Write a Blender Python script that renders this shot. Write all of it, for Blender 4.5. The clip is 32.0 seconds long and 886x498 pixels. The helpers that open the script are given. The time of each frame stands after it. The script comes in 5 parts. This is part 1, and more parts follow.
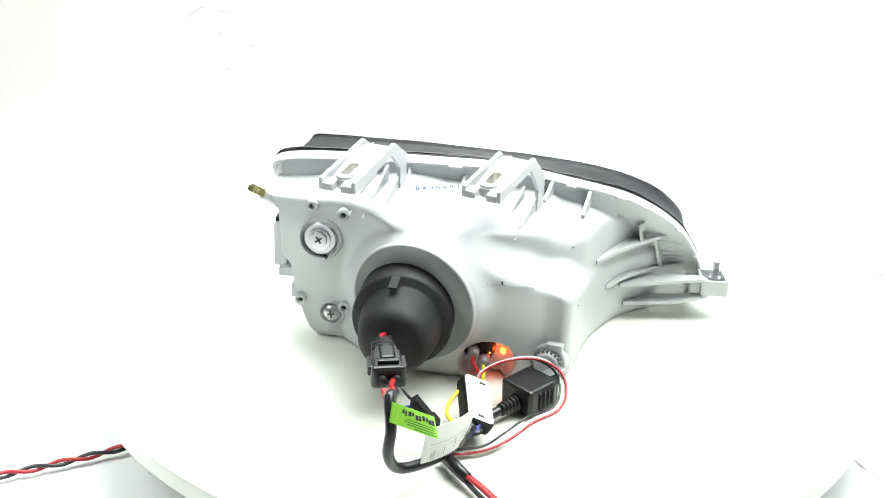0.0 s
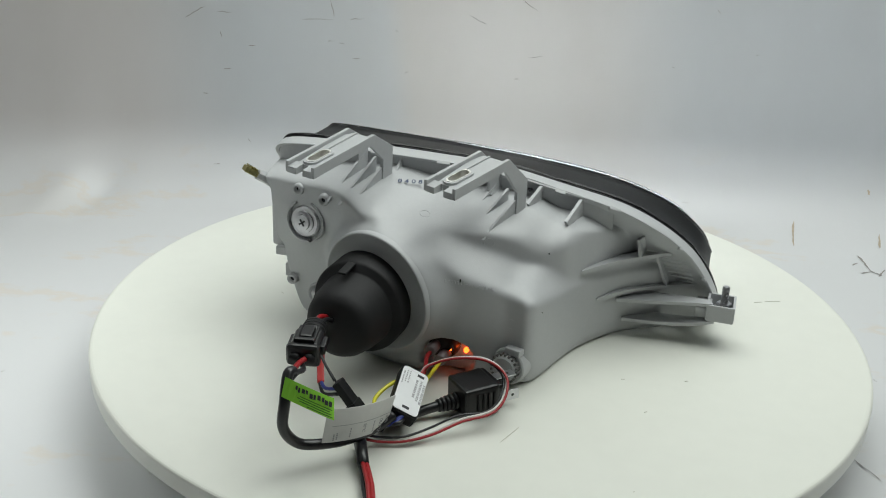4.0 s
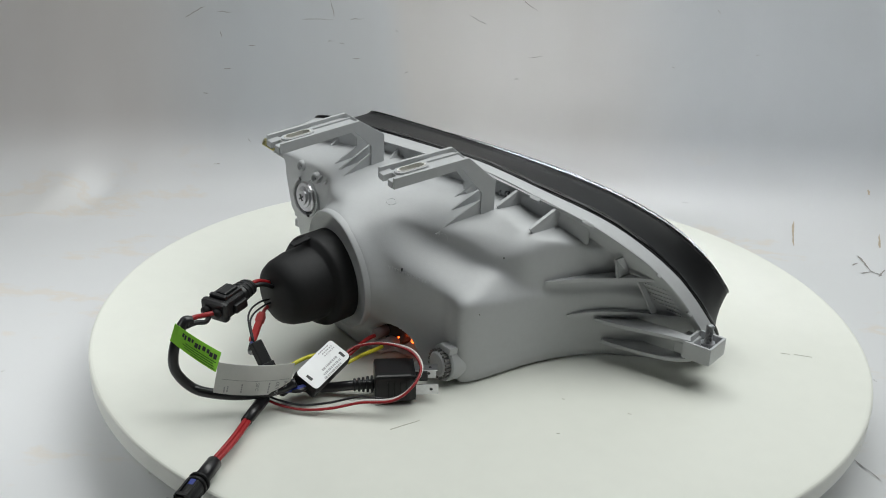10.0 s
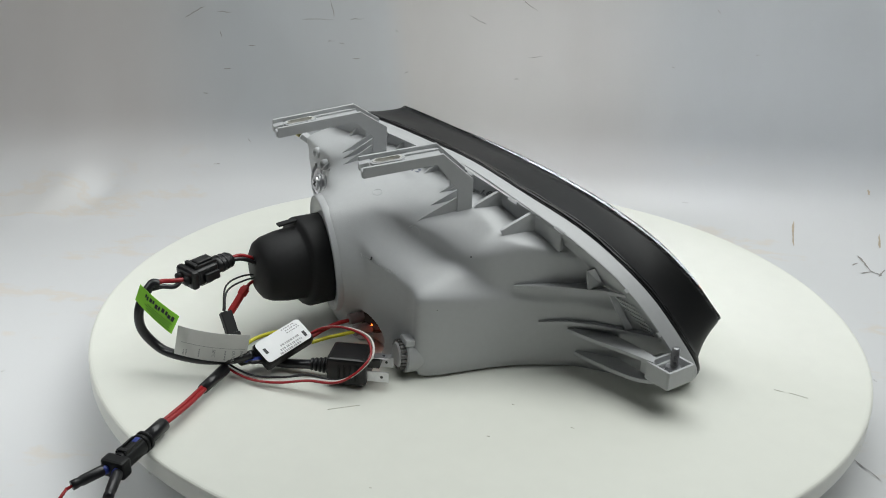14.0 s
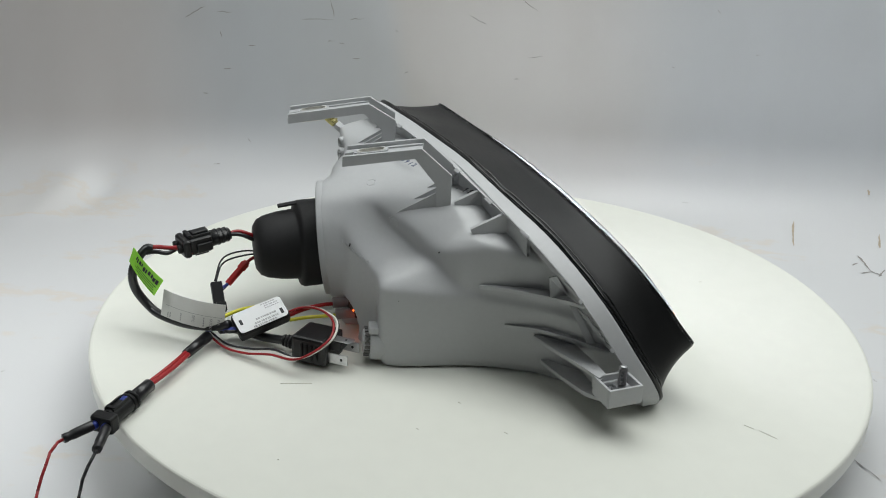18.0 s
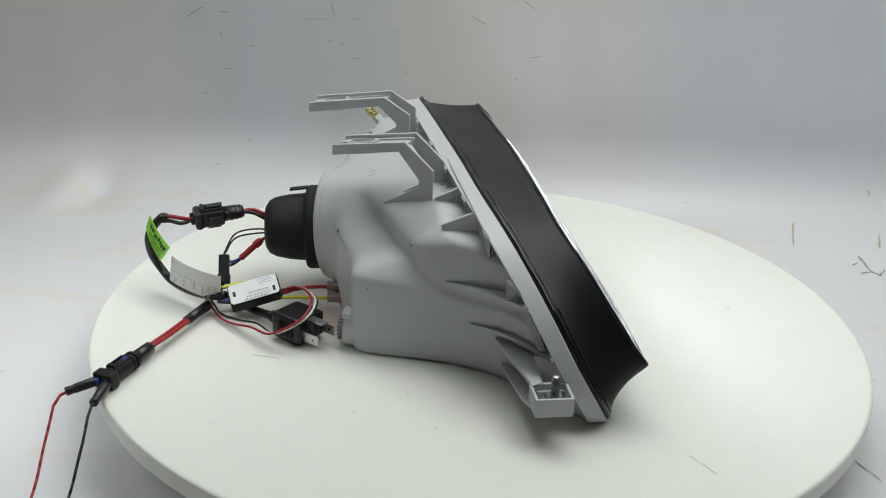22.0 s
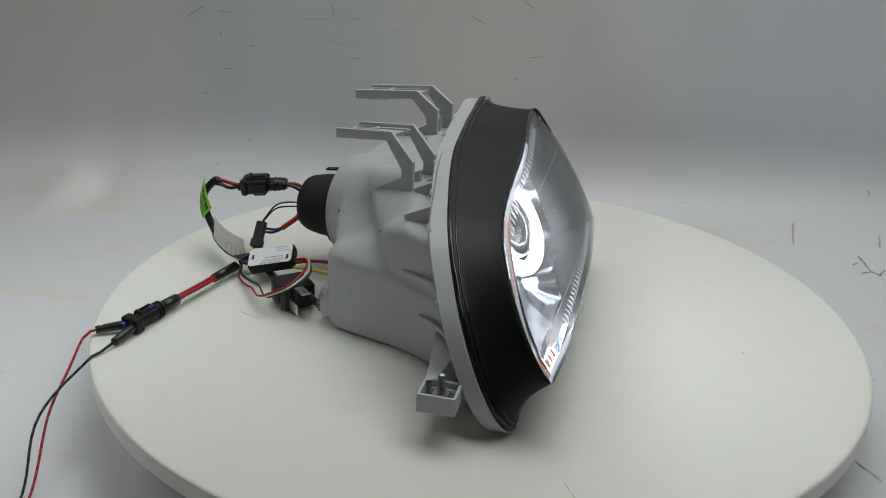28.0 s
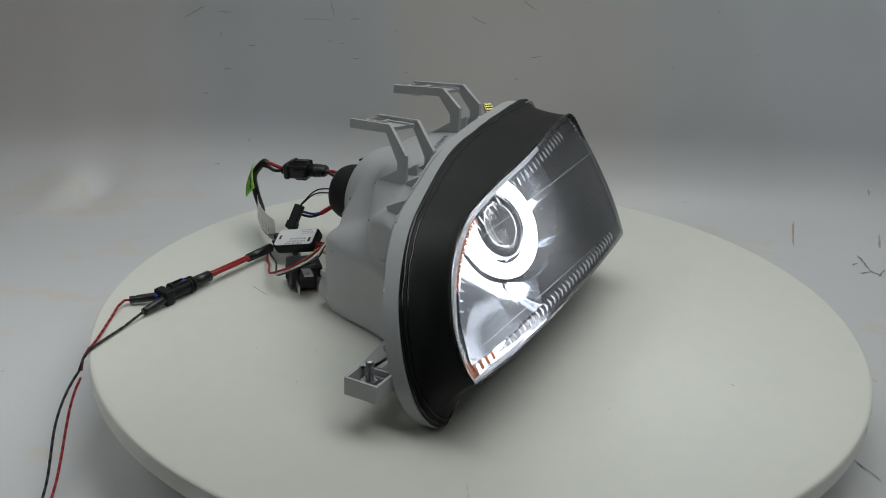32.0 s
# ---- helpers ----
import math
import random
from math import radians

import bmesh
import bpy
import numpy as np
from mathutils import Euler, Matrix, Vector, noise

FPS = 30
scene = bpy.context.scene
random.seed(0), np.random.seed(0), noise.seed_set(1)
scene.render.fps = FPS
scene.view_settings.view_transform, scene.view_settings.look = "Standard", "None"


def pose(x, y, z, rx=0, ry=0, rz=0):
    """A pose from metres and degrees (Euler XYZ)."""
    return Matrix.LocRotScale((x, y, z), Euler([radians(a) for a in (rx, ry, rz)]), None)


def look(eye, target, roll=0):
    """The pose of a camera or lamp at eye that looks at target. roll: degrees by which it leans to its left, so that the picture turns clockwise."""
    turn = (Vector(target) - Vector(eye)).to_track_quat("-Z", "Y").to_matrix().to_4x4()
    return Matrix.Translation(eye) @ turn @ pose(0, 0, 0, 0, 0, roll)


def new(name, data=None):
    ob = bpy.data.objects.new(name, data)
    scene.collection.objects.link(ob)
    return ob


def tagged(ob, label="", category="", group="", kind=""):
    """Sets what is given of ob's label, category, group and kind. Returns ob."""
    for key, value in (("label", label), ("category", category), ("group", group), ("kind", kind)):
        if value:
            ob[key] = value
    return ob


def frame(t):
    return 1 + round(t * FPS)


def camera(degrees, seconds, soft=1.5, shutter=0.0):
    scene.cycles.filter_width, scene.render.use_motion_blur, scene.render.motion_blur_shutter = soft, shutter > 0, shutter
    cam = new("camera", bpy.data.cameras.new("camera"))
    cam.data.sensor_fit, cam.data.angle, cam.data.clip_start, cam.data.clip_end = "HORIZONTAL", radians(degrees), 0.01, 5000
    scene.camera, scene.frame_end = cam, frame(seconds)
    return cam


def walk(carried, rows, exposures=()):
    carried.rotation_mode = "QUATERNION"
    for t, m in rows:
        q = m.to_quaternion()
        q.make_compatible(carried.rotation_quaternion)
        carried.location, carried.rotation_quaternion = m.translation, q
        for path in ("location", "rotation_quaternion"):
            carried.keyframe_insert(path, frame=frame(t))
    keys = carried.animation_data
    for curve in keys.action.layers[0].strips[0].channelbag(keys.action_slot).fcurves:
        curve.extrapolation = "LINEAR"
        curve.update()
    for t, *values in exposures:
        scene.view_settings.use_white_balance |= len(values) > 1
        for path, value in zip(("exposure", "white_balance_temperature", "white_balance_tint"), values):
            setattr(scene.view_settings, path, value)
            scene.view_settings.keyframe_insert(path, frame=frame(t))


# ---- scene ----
from mathutils import Quaternion
import numpy as np

cam = camera(47.41, 32.0, soft=1.0)
EYE = Vector((0.0, -0.7437, 0.3674))
AIM = look(EYE, EYE + Vector((-0.0375, 0.9202, -0.3896)), 2.385)
walk(cam, [(0.0, AIM), (32.0, AIM)],
     exposures=[(0.0, 1.85, 6500, 8), (0.1, 1.45, 6500, 8), (0.2, 1.1, 6550, 6), (0.3, 0.75, 6560, 4), (0.4, 0.5, 6580, 3), (0.6, 0.25, 6580, 3), (1.0, 0.08, 6580, 3),
                (2.0, 0.0, 6580, 3), (3.5, 0.0, 6550, 5), (6.0, 0.0, 6500, 10), (13.0, 0.0, 6500, 10), (23.0, 0.0, 6500, 10), (25.0, -0.02, 6500, 10), (28.0, -0.55, 6500, 10),
                (30.0, -0.68, 6500, 10), (31.0, -0.70, 6500, 10), (32.0, -0.82, 6500, 10)])
RATE = 3.6087  # degrees a second, clockwise from above


def turn(t):
    return pose(0, 0, 0, 0, 0, -RATE * t)


SPIN = [(i * 0.5, turn(i * 0.5)) for i in range(65)]

# ---- light ----
world = bpy.data.worlds.new("world")
scene.world = world
world.use_nodes = True
world.node_tree.nodes["Background"].inputs[0].default_value = (0.95, 0.98, 1.0, 1)
world.node_tree.nodes["Background"].inputs[1].default_value = 0.03


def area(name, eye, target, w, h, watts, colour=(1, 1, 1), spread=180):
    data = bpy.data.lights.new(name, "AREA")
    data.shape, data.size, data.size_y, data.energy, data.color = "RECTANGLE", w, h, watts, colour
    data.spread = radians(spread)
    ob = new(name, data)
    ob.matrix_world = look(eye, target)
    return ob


area("softbox_lamp", (0.18, 0.10, 0.98), (0.15, 0.05, 0), 1.4, 0.62, 12.2, (0.965, 1.0, 0.98))
# added fill, no known source: brightens the floor left of the turntable
area("added_side_fill", (-0.62, -0.35, 0.55), (-0.42, -0.06, -0.05), 0.3, 0.4, 0.40, (0.96, 1.0, 1.0), 60)


# ---- materials ----
def mat(name, colour, rough=0.5, metal=0.0, bump=0.0, scale=200.0, vary=0.06, emit=None, power=0.0, spec=0.5, dirt=None):
    m = bpy.data.materials.new(name)
    m.use_nodes = True
    nt = m.node_tree
    b = nt.nodes["Principled BSDF"]
    b.inputs["Roughness"].default_value, b.inputs["Metallic"].default_value = rough, metal
    b.inputs["Specular IOR Level"].default_value = spec
    b.inputs["Base Color"].default_value = (*colour, 1)
    tex = nt.nodes.new("ShaderNodeTexCoord")
    if vary:
        n1 = nt.nodes.new("ShaderNodeTexNoise")
        n1.inputs["Scale"].default_value, n1.inputs["Detail"].default_value = scale * 0.1, 4
        n2 = nt.nodes.new("ShaderNodeTexNoise")
        n2.inputs["Scale"].default_value, n2.inputs["Detail"].default_value = scale, 3
        add = nt.nodes.new("ShaderNodeMath")
        add.operation = "ADD"
        ramp = nt.nodes.new("ShaderNodeMapRange")
        ramp.inputs["From Min"].default_value, ramp.inputs["From Max"].default_value = 0.6, 1.4
        mix = nt.nodes.new("ShaderNodeMix")
        mix.data_type = "RGBA"
        mix.inputs[6].default_value = (*[c * (1 - vary) for c in colour], 1)
        mix.inputs[7].default_value = (*[min(1, c * (1 + vary)) for c in colour], 1)
        for n in (n1, n2):
            nt.links.new(tex.outputs["Object"], n.inputs["Vector"])
        nt.links.new(n1.outputs[0], add.inputs[0])
        nt.links.new(n2.outputs[0], add.inputs[1])
        nt.links.new(add.outputs[0], ramp.inputs[0])
        nt.links.new(ramp.outputs[0], mix.inputs[0])
        nt.links.new(mix.outputs[2], b.inputs["Base Color"])
        rr = nt.nodes.new("ShaderNodeMapRange")
        rr.inputs["To Min"].default_value, rr.inputs["To Max"].default_value = max(0.02, rough - 0.06), min(1, rough + 0.06)
        nt.links.new(n1.outputs[0], rr.inputs[0])
        nt.links.new(rr.outputs[0], b.inputs["Roughness"])
    if bump:
        nb = nt.nodes.new("ShaderNodeTexNoise")
        nb.inputs["Scale"].default_value, nb.inputs["Detail"].default_value = scale * 4, 3
        nt.links.new(tex.outputs["Object"], nb.inputs["Vector"])
        bp = nt.nodes.new("ShaderNodeBump")
        bp.inputs["Strength"].default_value, bp.inputs["Distance"].default_value = bump, 0.0006
        nt.links.new(nb.outputs[0], bp.inputs["Height"])
        nt.links.new(bp.outputs[0], b.inputs["Normal"])
    if emit:
        b.inputs["Emission Color"].default_value = (*emit, 1)
        b.inputs["Emission Strength"].default_value = power
    return m


def vinyl():
    """White vinyl, yellowed in broad uneven bands on the upright part, with pale brown stains and uneven gloss."""
    m = mat("backdrop_vinyl", (0.66, 0.67, 0.68), 0.5, vary=0.0, scale=60, bump=0.05)
    nt = m.node_tree
    b = nt.nodes["Principled BSDF"]
    tex = nt.nodes.new("ShaderNodeTexCoord")

    def noise_at(scale, stretch, detail=5, rough=0.5):
        mp = nt.nodes.new("ShaderNodeMapping")
        mp.inputs["Scale"].default_value, mp.inputs["Location"].default_value = stretch, (0.35, 0.1, 0.62)
        n = nt.nodes.new("ShaderNodeTexNoise")
        n.inputs["Scale"].default_value, n.inputs["Detail"].default_value, n.inputs["Roughness"].default_value = scale, detail, rough
        nt.links.new(tex.outputs["Object"], mp.inputs["Vector"])
        nt.links.new(mp.outputs[0], n.inputs["Vector"])
        return n.outputs[0]

    def calc(op, a, c):
        n = nt.nodes.new("ShaderNodeMath")
        n.operation = op
        for k, v in enumerate((a, c)):
            if isinstance(v, (int, float)):
                n.inputs[k].default_value = v
            else:
                nt.links.new(v, n.inputs[k])
        return n.outputs[0]

    def ramp(x, stops):
        r = nt.nodes.new("ShaderNodeValToRGB")
        r.color_ramp.interpolation = "EASE"
        el = r.color_ramp.elements
        el[0].position, el[0].color = stops[0][0], (*stops[0][1], 1)
        el[1].position, el[1].color = stops[-1][0], (*stops[-1][1], 1)
        for p, c in stops[1:-1]:
            el.new(p).color = (*c, 1)
        nt.links.new(x, r.inputs[0])
        return r.outputs[0]

    def blend(kind, f, a, c):
        n = nt.nodes.new("ShaderNodeMix")
        n.data_type, n.blend_type = "RGBA", kind
        if isinstance(f, (int, float)):
            n.inputs[0].default_value = f
        else:
            nt.links.new(f, n.inputs[0])
        nt.links.new(a, n.inputs[6])
        nt.links.new(c, n.inputs[7])
        return n.outputs[2]

    xyz = nt.nodes.new("ShaderNodeSeparateXYZ")
    nt.links.new(tex.outputs["Object"], xyz.inputs[0])
    # bands across the width, their borders leaning and ragged
    lean = calc("MULTIPLY", calc("SUBTRACT", noise_at(1.6, (1, 1, 0.5), 0.0), 0.5), 0.11)
    slope = calc("MULTIPLY", xyz.outputs[2], 0.16)
    across = calc("ADD", calc("ADD", calc("ADD", xyz.outputs[0], lean), slope), 0.6)
    brown, blue = (0.635, 0.608, 0.598), (0.618, 0.640, 0.668)
    bands = ramp(across, ((0.0, brown), (0.16, brown), (0.33, blue), (0.49, (0.625, 0.640, 0.660)), (0.53, (0.652, 0.632, 0.620)), (0.72, (0.655, 0.638, 0.630)), (0.86, blue), (1.0, (0.605, 0.63, 0.66))))
    blotch = ramp(noise_at(11.0, (1, 1, 0.5)), ((0.15, (1.02, 1.02, 1.02)), (0.85, (0.95, 0.945, 0.938))))
    streak = ramp(noise_at(2.6, (1.6, 1, 0.5), 2), ((0.15, (0.93, 0.93, 0.93)), (0.85, (1.05, 1.05, 1.05))))
    wall = blend("MULTIPLY", 1.0, blend("MULTIPLY", 1.0, bands, blotch), streak)
    # the lying part: whiter, with pale brown spill stains
    spill = ramp(noise_at(7.5, (0.8, 1.6, 1), 6, 0.62), ((0.0, (0.685, 0.69, 0.70)), (0.55, (0.685, 0.69, 0.70)), (0.62, (0.69, 0.655, 0.615)), (0.66, (0.69, 0.685, 0.68)), (1.0, (0.69, 0.685, 0.675))))
    up = nt.nodes.new("ShaderNodeMapRange")
    up.inputs["From Min"].default_value, up.inputs["From Max"].default_value = -0.05, 0.04
    nt.links.new(xyz.outputs[2], up.inputs[0])
    nt.links.new(blend("MIX", up.outputs[0], spill, wall), b.inputs["Base Color"])
    rr = nt.nodes.new("ShaderNodeMapRange")
    rr.inputs["From Min"].default_value, rr.inputs["From Max"].default_value = 0.3, 0.7
    rr.inputs["To Min"].default_value, rr.inputs["To Max"].default_value = 0.32, 0.50
    nt.links.new(noise_at(5.0, (1, 1, 0.6), 4), rr.inputs[0])
    nt.links.new(rr.outputs[0], b.inputs["Roughness"])
    return m


M_PAPER = vinyl()
M_DISC = mat("turntable_laminate", (0.79, 0.80, 0.735), 0.32, vary=0.02, scale=60, bump=0.03)
M_GREY = mat("grey_plastic", (0.495, 0.505, 0.515), 0.34, vary=0.03, scale=300, bump=0.12)
M_BLACK = mat("black_plastic", (0.0085, 0.0088, 0.0095), 0.46, vary=0.15, scale=400, bump=0.1, spec=0.28)
M_CONN = mat("semi_gloss_black_plastic", (0.011, 0.011, 0.012), 0.32, vary=0.2, scale=400, bump=0.08, spec=0.45)
M_RUBBER = mat("black_rubber", (0.010, 0.010, 0.011), 0.6, spec=0.35, vary=0.2, scale=300, bump=0.15)
M_GLOSS = mat("glossy_black_sealant", (0.01, 0.01, 0.011), 0.12, vary=0.2, scale=500)
M_STEEL = mat("zinc_plated_steel", (0.62, 0.62, 0.64), 0.3, 1.0, vary=0.1, scale=500)
M_ZINC = mat("bright_zinc", (0.84, 0.83, 0.79), 0.42, 1.0, vary=0.15, scale=400)
M_BRASS = mat("brass", (0.55, 0.50, 0.22), 0.28, 1.0, vary=0.15, scale=400)
M_CHROME = mat("chrome_reflector", (0.62, 0.65, 0.72), 0.12, 1.0, vary=0.0)
M_RED = mat("red_insulation", (0.33, 0.014, 0.018), 0.35, vary=0.1, scale=300)
M_ORANGE = mat("bright_red_plastic", (0.55, 0.03, 0.028), 0.4, vary=0.1, scale=300)
M_WHITE = mat("white_insulation", (0.75, 0.74, 0.7), 0.35, vary=0.05, scale=300)
M_YELLOW = mat("yellow_insulation", (0.65, 0.62, 0.04), 0.35, vary=0.06, scale=300)
M_BLUE = mat("blue_insulation", (0.02, 0.04, 0.25), 0.35, vary=0.1, scale=300)
M_CABLE = mat("black_cable", (0.015, 0.015, 0.017), 0.3, vary=0.2, scale=300)
M_GREEN = mat("green_label", (0.26, 0.62, 0.05), 0.45, vary=0.04, scale=200)
M_LABEL = mat("white_label", (0.82, 0.83, 0.84), 0.25, vary=0.02, scale=200)
M_TAG = mat("white_paper_tag", (0.72, 0.72, 0.70), 0.5, vary=0.03, scale=200)
M_INK = mat("black_ink", (0.03, 0.03, 0.035), 0.5, vary=0)
M_BLUEINK = mat("blue_ink", (0.03, 0.05, 0.12), 0.5, vary=0)
M_GREYINK = mat("grey_ink", (0.35, 0.35, 0.36), 0.5, vary=0)
M_LED = mat("lit_halo", (0.9, 0.9, 0.9), 0.3, vary=0, emit=(0.93, 0.96, 1.0), power=42)
M_AMBER = mat("lit_amber_glow", (0.8, 0.25, 0.03), 0.2, vary=0, emit=(1.0, 0.10, 0.012), power=6)
M_DARKPL = mat("dark_brown_socket", (0.05, 0.035, 0.03), 0.18, vary=0.1, scale=300)
M_SMOKE = mat("smoky_socket", (0.17, 0.165, 0.16), 0.35, vary=0.1, scale=300)


def glass(name, tint=(1, 1, 1), rough=0.02, ior=1.45, clear=1.0):
    m = bpy.data.materials.new(name)
    m.use_nodes = True
    b = m.node_tree.nodes["Principled BSDF"]
    b.inputs["Base Color"].default_value = (*tint, 1)
    b.inputs["Transmission Weight"].default_value = clear
    b.inputs["Roughness"].default_value = rough
    b.inputs["IOR"].default_value = ior
    return m


def hazed(m, share):
    """Plastic that is faintly hazy: a share of the light scatters as it passes."""
    nt = m.node_tree
    t = nt.nodes.new("ShaderNodeBsdfTranslucent")
    t.inputs[0].default_value = (0.93, 0.95, 1.0, 1)
    mix = nt.nodes.new("ShaderNodeMixShader")
    mix.inputs[0].default_value = share
    nt.links.new(nt.nodes["Principled BSDF"].outputs[0], mix.inputs[1])
    nt.links.new(t.outputs[0], mix.inputs[2])
    nt.links.new(mix.outputs[0], nt.nodes["Material Output"].inputs[0])
    return m


M_LENS = hazed(glass("clear_lens", ior=1.33), 0.013)
M_BULB = glass("projector_glass")


M_FROST = hazed(glass("frosted_flutes", (0.95, 0.96, 0.98), 0.15, 1.4, 0.9), 0.45)
M_SERRATE = hazed(glass("frosted_clear_ribs", (0.9, 0.92, 0.95), 0.2, 1.4, 0.6), 0.3)


# ---- mesh helpers ----
def finish(bm, name, material, parent=None, label="", smooth=True):
    me = bpy.data.meshes.new(name)
    bmesh.ops.recalc_face_normals(bm, faces=bm.faces)
    bm.to_mesh(me)
    bm.free()
    for p in me.polygons:
        p.use_smooth = smooth
    me.materials.append(material)
    ob = new(name, me)
    if parent:
        ob.parent = parent
    if label:
        ob["label"] = label
    return ob


def part(name, bm, material, parent, label="", smooth=False):
    return finish(bm, name, material, parent, label, smooth)


def thing(name, label, category, group=""):
    return tagged(new(name), label, category, group)


def grid_mesh(rows, close_u=False, close_v=False, bm=None):
    """Quads over rows of points."""
    bm = bm or bmesh.new()
    vs = [[bm.verts.new(p) for p in r] for r in rows]
    nu, nv = len(rows), len(rows[0])
    for i in range(nu if close_u else nu - 1):
        for j in range(nv if close_v else nv - 1):
            q = [vs[i][j], vs[(i + 1) % nu][j], vs[(i + 1) % nu][(j + 1) % nv], vs[i][(j + 1) % nv]]
            try:
                bm.faces.new(q)
            except ValueError:
                pass
    return bm


def spline(P, n=8, closed=False):
    P = [Vector(p) for p in P]
    if closed:
        Q = [P[-1], *P, P[0], P[1]]
    else:
        Q = [2 * P[0] - P[1], *P, 2 * P[-1] - P[-2]]
    out = []
    for i in range(1, len(Q) - 2):
        a, b, c, d = Q[i - 1:i + 3]
        for k in range(n):
            u = k / n
            out.append(0.5 * (2 * b + (c - a) * u + (2 * a - 5 * b + 4 * c - d) * u * u + (3 * b - a - 3 * c + d) * u ** 3))
    if not closed:
        out.append(Q[-2])
    return out


def tube(P, r, sides=10, n=8, bm=None, smooth_path=True, closed=False):
    """A round tube along points; r: one radius or one a point of the path."""
    pts = spline(P, n, closed) if smooth_path else [Vector(p) for p in P]
    rs = r if callable(r) else (lambda u: r)
    rows = []
    up = Vector((0, 0, 1))
    N = len(pts)
    for i, p in enumerate(pts):
        a, b = pts[max(0, i - 1)], pts[min(N - 1, i + 1)]
        if closed:
            a, b = pts[i - 1], pts[(i + 1) % N]
        d = (b - a).normalized()
        s = up - d * up.dot(d)
        if s.length < 1e-4:
            s = Vector((1, 0, 0)) - d * d.x
        s.normalize()
        up = s
        w = d.cross(s)
        R = rs(i / max(1, N - 1))
        rows.append([p + (s * math.cos(t) + w * math.sin(t)) * R for t in [2 * math.pi * k / sides for k in range(sides)]])
    bm = bm or bmesh.new()
    k0 = len(bm.verts)
    grid_mesh(rows, closed, True, bm)
    if not closed:
        bm.verts.ensure_lookup_table()
        allv = bm.verts[:]
        bm.faces.new(allv[k0:k0 + sides])
        bm.faces.new(allv[len(allv) - sides:])
    return bm


def lathe(profile, m=None, sides=48, bm=None):
    """Revolves (radius, height) pairs about the local z axis, then applies m."""
    m = m or Matrix()
    rows = [[m @ Vector((max(r, 1e-5) * math.cos(a), max(r, 1e-5) * math.sin(a), h))
             for a in [2 * math.pi * k / sides for k in range(sides)]] for r, h in profile]
    return grid_mesh(rows, False, True, bm)


def box(cx, cy, cz, sx, sy, sz, bevel=0.0, m=None, bm=None, seg=2):
    b2 = bmesh.new()
    bmesh.ops.create_cube(b2, size=1.0)
    bmesh.ops.scale(b2, vec=(sx, sy, sz), verts=b2.verts)
    if bevel:
        bmesh.ops.bevel(b2, geom=b2.edges[:], offset=bevel, segments=seg, affect="EDGES", profile=0.6)
    bmesh.ops.translate(b2, vec=(cx, cy, cz), verts=b2.verts)
    if m is not None:
        bmesh.ops.transform(b2, matrix=m, verts=b2.verts)
    if bm is None:
        return b2
    me = bpy.data.meshes.new("tmp")
    b2.to_mesh(me)
    b2.free()
    bm.from_mesh(me)
    bpy.data.meshes.remove(me)
    return bm


def prism(outline, m, depth, bevel=0.0, bm=None):
    """A plate: outline (2D) in the plane of m's x and y, of that depth along m's z."""
    b2 = bmesh.new()
    lo = [b2.verts.new((x, y, 0)) for x, y in outline]
    hi = [b2.verts.new((x, y, depth)) for x, y in outline]
    b2.faces.new(lo)
    b2.faces.new(hi)
    n = len(lo)
    for i in range(n):
        b2.faces.new((lo[i], lo[(i + 1) % n], hi[(i + 1) % n], hi[i]))
    bmesh.ops.recalc_face_normals(b2, faces=b2.faces)
    if bevel:
        bmesh.ops.bevel(b2, geom=b2.edges[:], offset=bevel, segments=2, affect="EDGES", profile=0.6)
    bmesh.ops.transform(b2, matrix=m, verts=b2.verts)
    if bm is None:
        return b2
    me = bpy.data.meshes.new("tmp")
    b2.to_mesh(me)
    b2.free()
    bm.from_mesh(me)
    bpy.data.meshes.remove(me)
    return bm


def axes(o, x, z):
    """A pose at o with its x axis along x and its z axis near z."""
    x = Vector(x).normalized()
    z = Vector(z)
    z = (z - x * z.dot(x)).normalized()
    y = z.cross(x)
    return Matrix(((x.x, y.x, z.x, o[0]), (x.y, y.y, z.y, o[1]), (x.z, y.z, z.z, o[2]), (0, 0, 0, 1)))


def along(o, d):
    """A pose at o with its z axis along d."""
    return Matrix.Translation(o) @ Vector(d).to_track_quat("Z", "Y").to_matrix().to_4x4()


def table(rows, x):
    """Smooth look-up: rows (x, a, b, ...), with tangents that never overshoot."""
    if x <= rows[0][0]:
        return rows[0][1:]
    for i in range(len(rows) - 1):
        r, s = rows[i], rows[i + 1]
        if x <= s[0]:
            h = s[0] - r[0]
            u = (x - r[0]) / h
            out = []
            for k in range(1, len(r)):
                d = (s[k] - r[k]) / h
                dp = (r[k] - rows[i - 1][k]) / (r[0] - rows[i - 1][0]) if i else d
                dn = (rows[i + 2][k] - s[k]) / (rows[i + 2][0] - s[0]) if i + 2 < len(rows) else d
                m0 = 2 * dp * d / (dp + d) if dp * d > 0 else 0.0
                m1 = 2 * dn * d / (dn + d) if dn * d > 0 else 0.0
                out.append((2 * u ** 3 - 3 * u * u + 1) * r[k] + (u ** 3 - 2 * u * u + u) * h * m0 + (3 * u * u - 2 * u ** 3) * s[k] + (u ** 3 - u * u) * h * m1)
            return out
    return rows[-1][1:]


def smin(a, b, k):
    h = max(k - abs(a - b), 0) / k
    return min(a, b) - h * h * k / 4


# ---- setting: photo booth with a seamless backdrop ----
FLOOR = -0.055


def wall_y(x):
    return 0.40 - 0.45 * max(0.0, -0.36 - x) ** 1.5 - 0.5 * max(0.0, x - 0.62) ** 1.5


